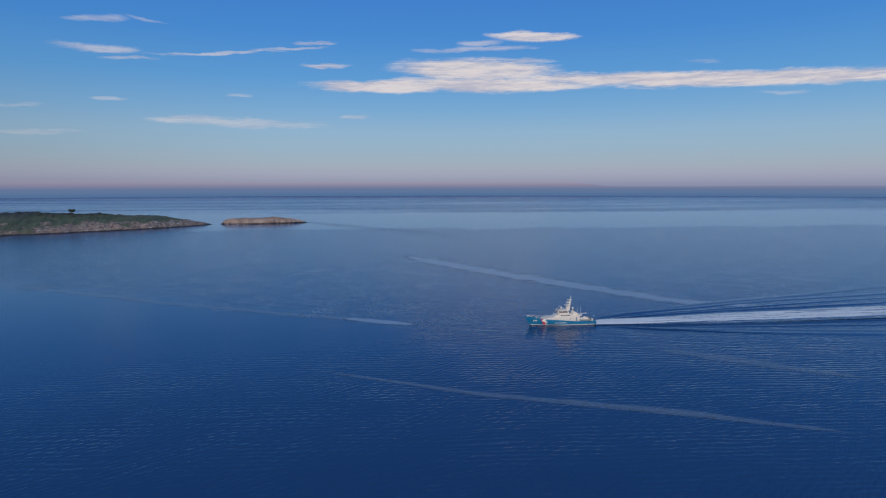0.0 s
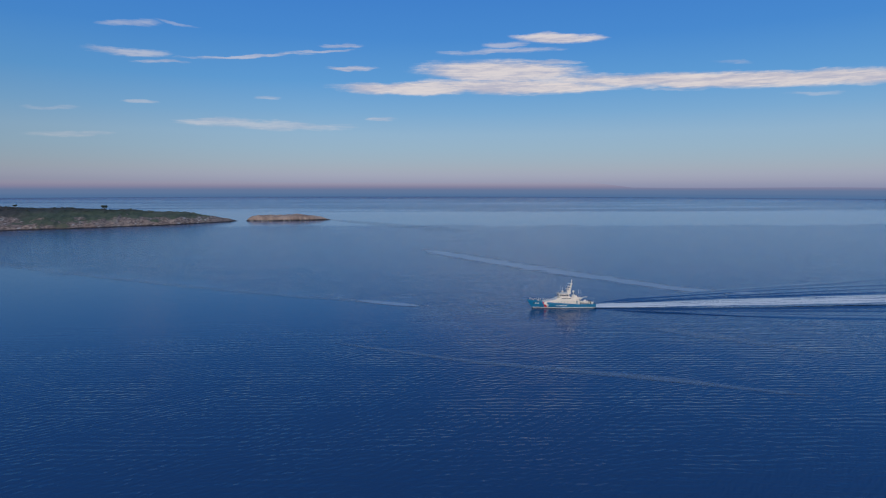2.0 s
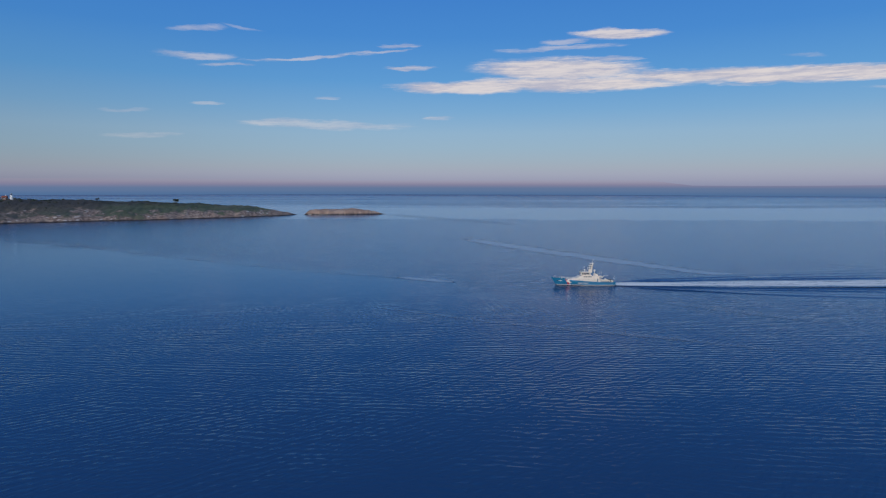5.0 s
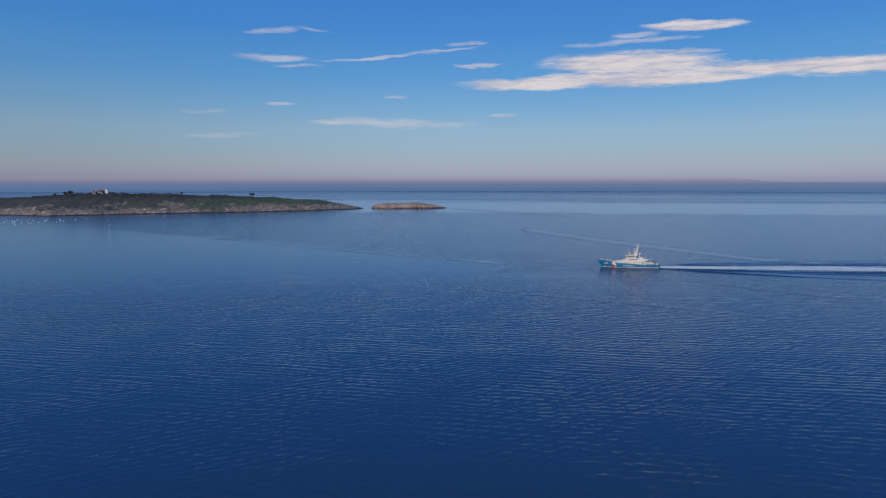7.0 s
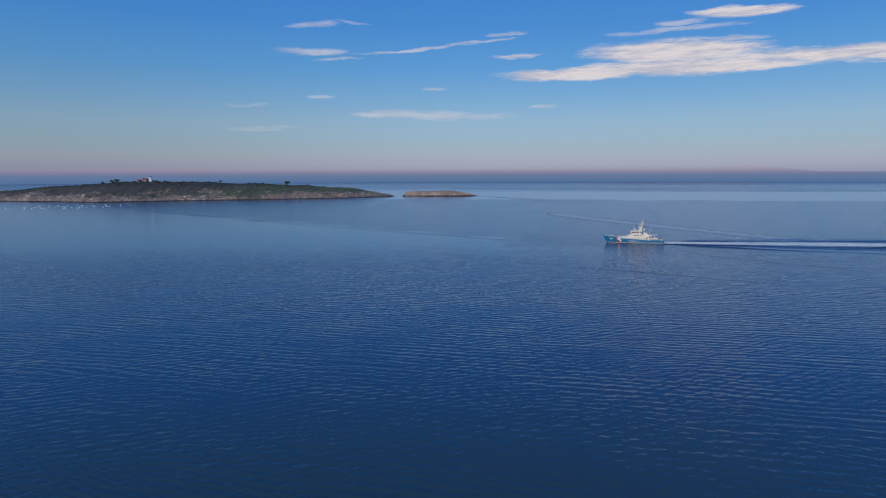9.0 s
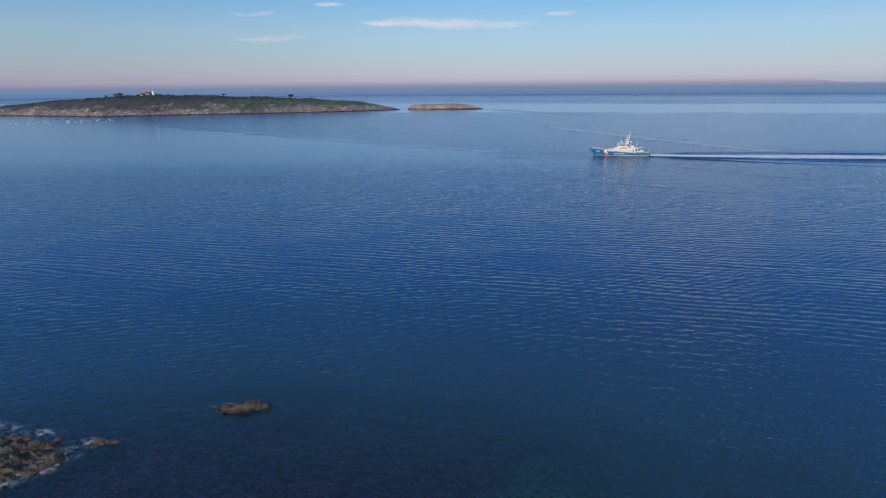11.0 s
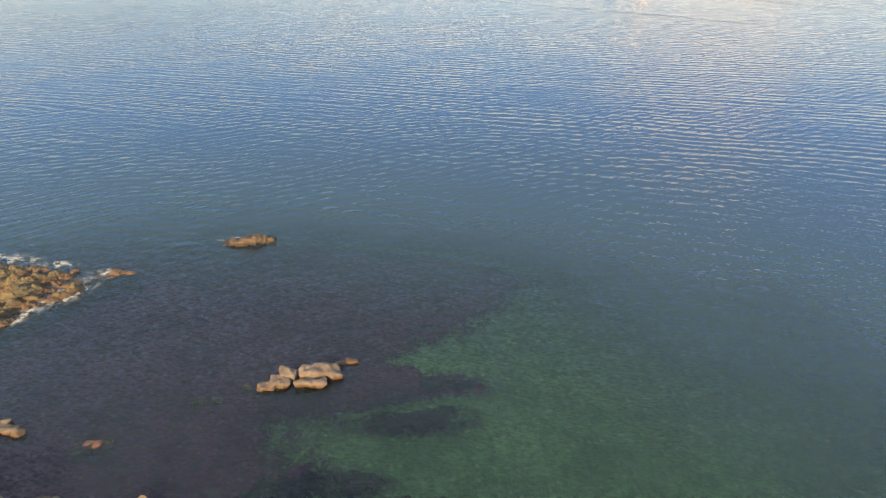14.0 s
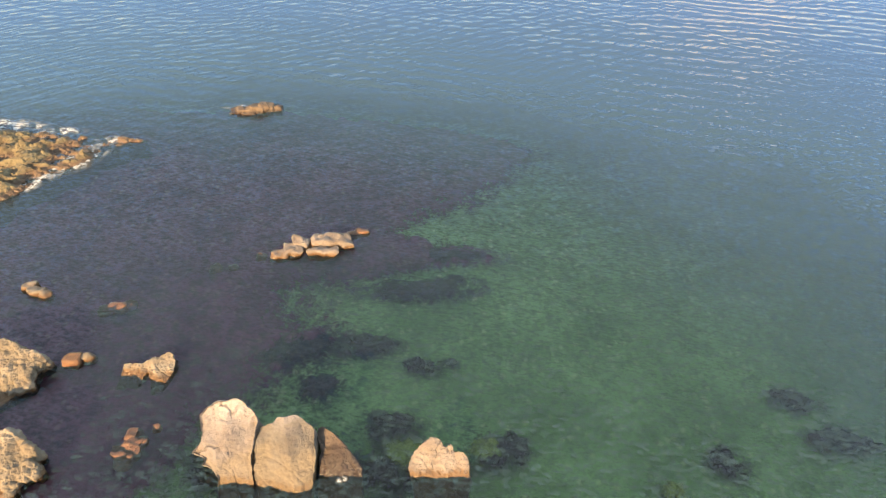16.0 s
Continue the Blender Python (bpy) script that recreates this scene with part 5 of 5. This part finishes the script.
    for x, y, z, rad in ((1.4, 1.2, 8.5, 0.55), (7.0, -0.9, 8.6, 0.6)):
        bm = rod(bmesh.new(), (x, y, z - 0.6), (x, y, z), 0.2, 0.2, 8)
        bmesh.ops.create_uvsphere(bm, u_segments=14, v_segments=10, radius=rad, matrix=Matrix.Translation((x, y, z + 0.3)))
        part("radome", bm, WHITE, ship, "white radome", smooth=True)
    part("radome_post", rod(bmesh.new(), (7.0, -0.9, 5.5), (7.0, -0.9, 8.2), 0.15, 0.12, 8), WHITE, ship)
    for x, y, z, tall in ((0.2, 1.9, 7.9, 4.0), (0.2, -1.9, 7.9, 4.0), (10.6, 2.2, 4.5, 5.2), (10.6, -2.2, 4.5, 5.2), (3.0, 2.0, 7.9, 2.4)):
        part("whip_antenna", rod(bmesh.new(), (x, y, z), (x + 0.5, y, z + tall), 0.045, 0.02, 6), WHITE, ship, "thin white whip antenna")
    # funnels
    for sgn in (-1, 1):
        bm = prism(bmesh.new(), [(6.6, 4.5), (7.0, 6.9), (8.8, 6.7), (9.9, 4.5)], sgn * 1.2 - 0.55, sgn * 1.2 + 0.55)
        bmesh.ops.bevel(bm, geom=[e for e in bm.edges], offset=0.08, segments=2, profile=0.5, affect="EDGES")
        funnel = part("funnel", bm, WHITE, ship, "white funnel casing")
        part("exhaust", rod(bmesh.new(), (8.0, sgn * 1.2, 6.7), (8.3, sgn * 1.2, 7.2), 0.2, 0.2, 10), BLACK, funnel, "black exhaust pipe")
    # searchlight, fog horn
    for sgn in (-1, 1):
        bm = rod(bmesh.new(), (-0.8, sgn * 1.4, 7.9), (-0.8, sgn * 1.4, 8.3), 0.08, 0.08, 6)
        rod(bm, (-1.1, sgn * 1.4, 8.45), (-0.6, sgn * 1.4, 8.45), 0.28, 0.22, 12)
        part("searchlight", bm, STEEL, bridge, "steel searchlight")
    # foredeck gear
    bm = rod(bmesh.new(), (-12.6, 0, 3.1), (-12.6, 0, 4.1), 0.5, 0.4, 12)
    box(bm, -13.0, -12.1, -0.4, 0.4, 4.0, 4.6, 0.08)
    part("winch", bm, STEEL, ship, "grey steel anchor winch")
    for sgn in (-1, 1):
        bm = box(bmesh.new(), -15.6, -14.9, sgn * (hull_at(-15.2, 2.8) + 0.05) - 0.12, sgn * (hull_at(-15.2, 2.8) + 0.05) + 0.12, 2.5, 3.1, 0.05)
        part("anchor", bm, BLACK, ship, "black stowed anchor")
    # aft deck: boat, crane, life rafts
    boat = new("rescue_boat")
    boat.parent = ship
    boat.location = (13.2, -0.4, 2.3)
    bm = bmesh.new()
    for sgn in (-1, 1):
        rod(bm, (-2.4, sgn * 0.4, 0.75), (-1.2, sgn * 0.85, 0.6), 0.3, 0.36, 10)
        rod(bm, (-1.2, sgn * 0.85, 0.6), (2.6, sgn * 0.85, 0.6), 0.36, 0.34, 10)
    box(bm, -1.6, 2.5, -0.75, 0.75, 0.0, 0.55, 0.15)
    part("boat_hull", bm, WHITE, boat, "pale inflatable boat hull", smooth=False)
    part("console", box(bmesh.new(), 0.2, 1.0, -0.4, 0.4, 0.5, 1.7, 0.1), WHITE, boat, "white steering console")
    part("outboard", box(bmesh.new(), 2.5, 3.0, -0.25, 0.25, 0.3, 1.4, 0.1), BLACK, boat, "black outboard engine")
    tagged(boat, "pale rescue boat in its cradle on the aft deck")
    part("boat_cradle", box(bmesh.new(), 11.4, 15.4, -1.0, 0.3, 1.6, 2.3, 0.05), STEEL, ship, "grey boat cradle")
    bm = rod(bmesh.new(), (11.6, 1.6, 1.6), (11.6, 1.6, 5.0), 0.28, 0.22, 10)
    rod(bm, (11.6, 1.6, 4.9), (15.6, 0.6, 5.6), 0.16, 0.1, 8)
    rod(bm, (11.6, 1.6, 3.6), (13.2, 1.2, 5.1), 0.07, 0.07, 6)
    part("crane", bm, WHITE, ship, "white deck crane")
    for i in range(4):
        x = 9.2 + (i % 2) * 1.3
        y = 2.2 if i < 2 else -2.2
        bm = rod(bmesh.new(), (x, y, 5.0), (x + 1.1, y, 5.0), 0.32, 0.32, 12)
        part("raft_canister", bm, WHITE, ship, "white life raft canister")
    part("fender", rod(bmesh.new(), (16.6, -2.4, 2.0), (16.6, -2.4, 3.3), 0.3, 0.3, 10), BLACK, ship, "black rubber fender")
    part("fender", rod(bmesh.new(), (17.6, 2.2, 2.0), (17.6, 2.2, 3.3), 0.3, 0.3, 10), BLACK, ship, "black rubber fender")
    part("stern_locker", box(bmesh.new(), 16.4, 18.4, -1.2, 1.4, 1.6, 2.7, 0.06), WHITE, ship, "white locker on the aft deck")
    # railings
    for sgn in (-1, 1):
        tops = []
        for i in range(18):
            u = 0.04 + i * 0.054
            deck = 4.7 - 2.6 * min(1, u / 0.75) ** 0.8 if u < 0.75 else 2.1
            x = -17.4 + 36.6 * u - 1.69 * (1 - u) ** 3
            y = sgn * (hull_at(x, deck) - 0.15)
            part("rail_post", rod(bmesh.new(), (x, y, deck - 0.1), (x, y, deck + 0.95), 0.03, 0.03, 5), WHITE, ship)
            tops.append(Vector((x, y, deck)))
        for lift in (0.5, 0.95):
            bm = bmesh.new()
            for a, b in zip(tops, tops[1:]):
                rod(bm, a + Vector((0, 0, lift)), b + Vector((0, 0, lift)), 0.025, 0.025, 5)
            part("rail", bm, WHITE, ship)
    bm = rod(bmesh.new(), (18.9, 0, 2.0), (19.3, 0, 5.0), 0.05, 0.03, 6)
    part("flagstaff", bm, WHITE, ship, "stern flagstaff")
    return tagged(ship, "blue-hulled patrol ship with white upperworks under way", "ship")


patrol_ship()
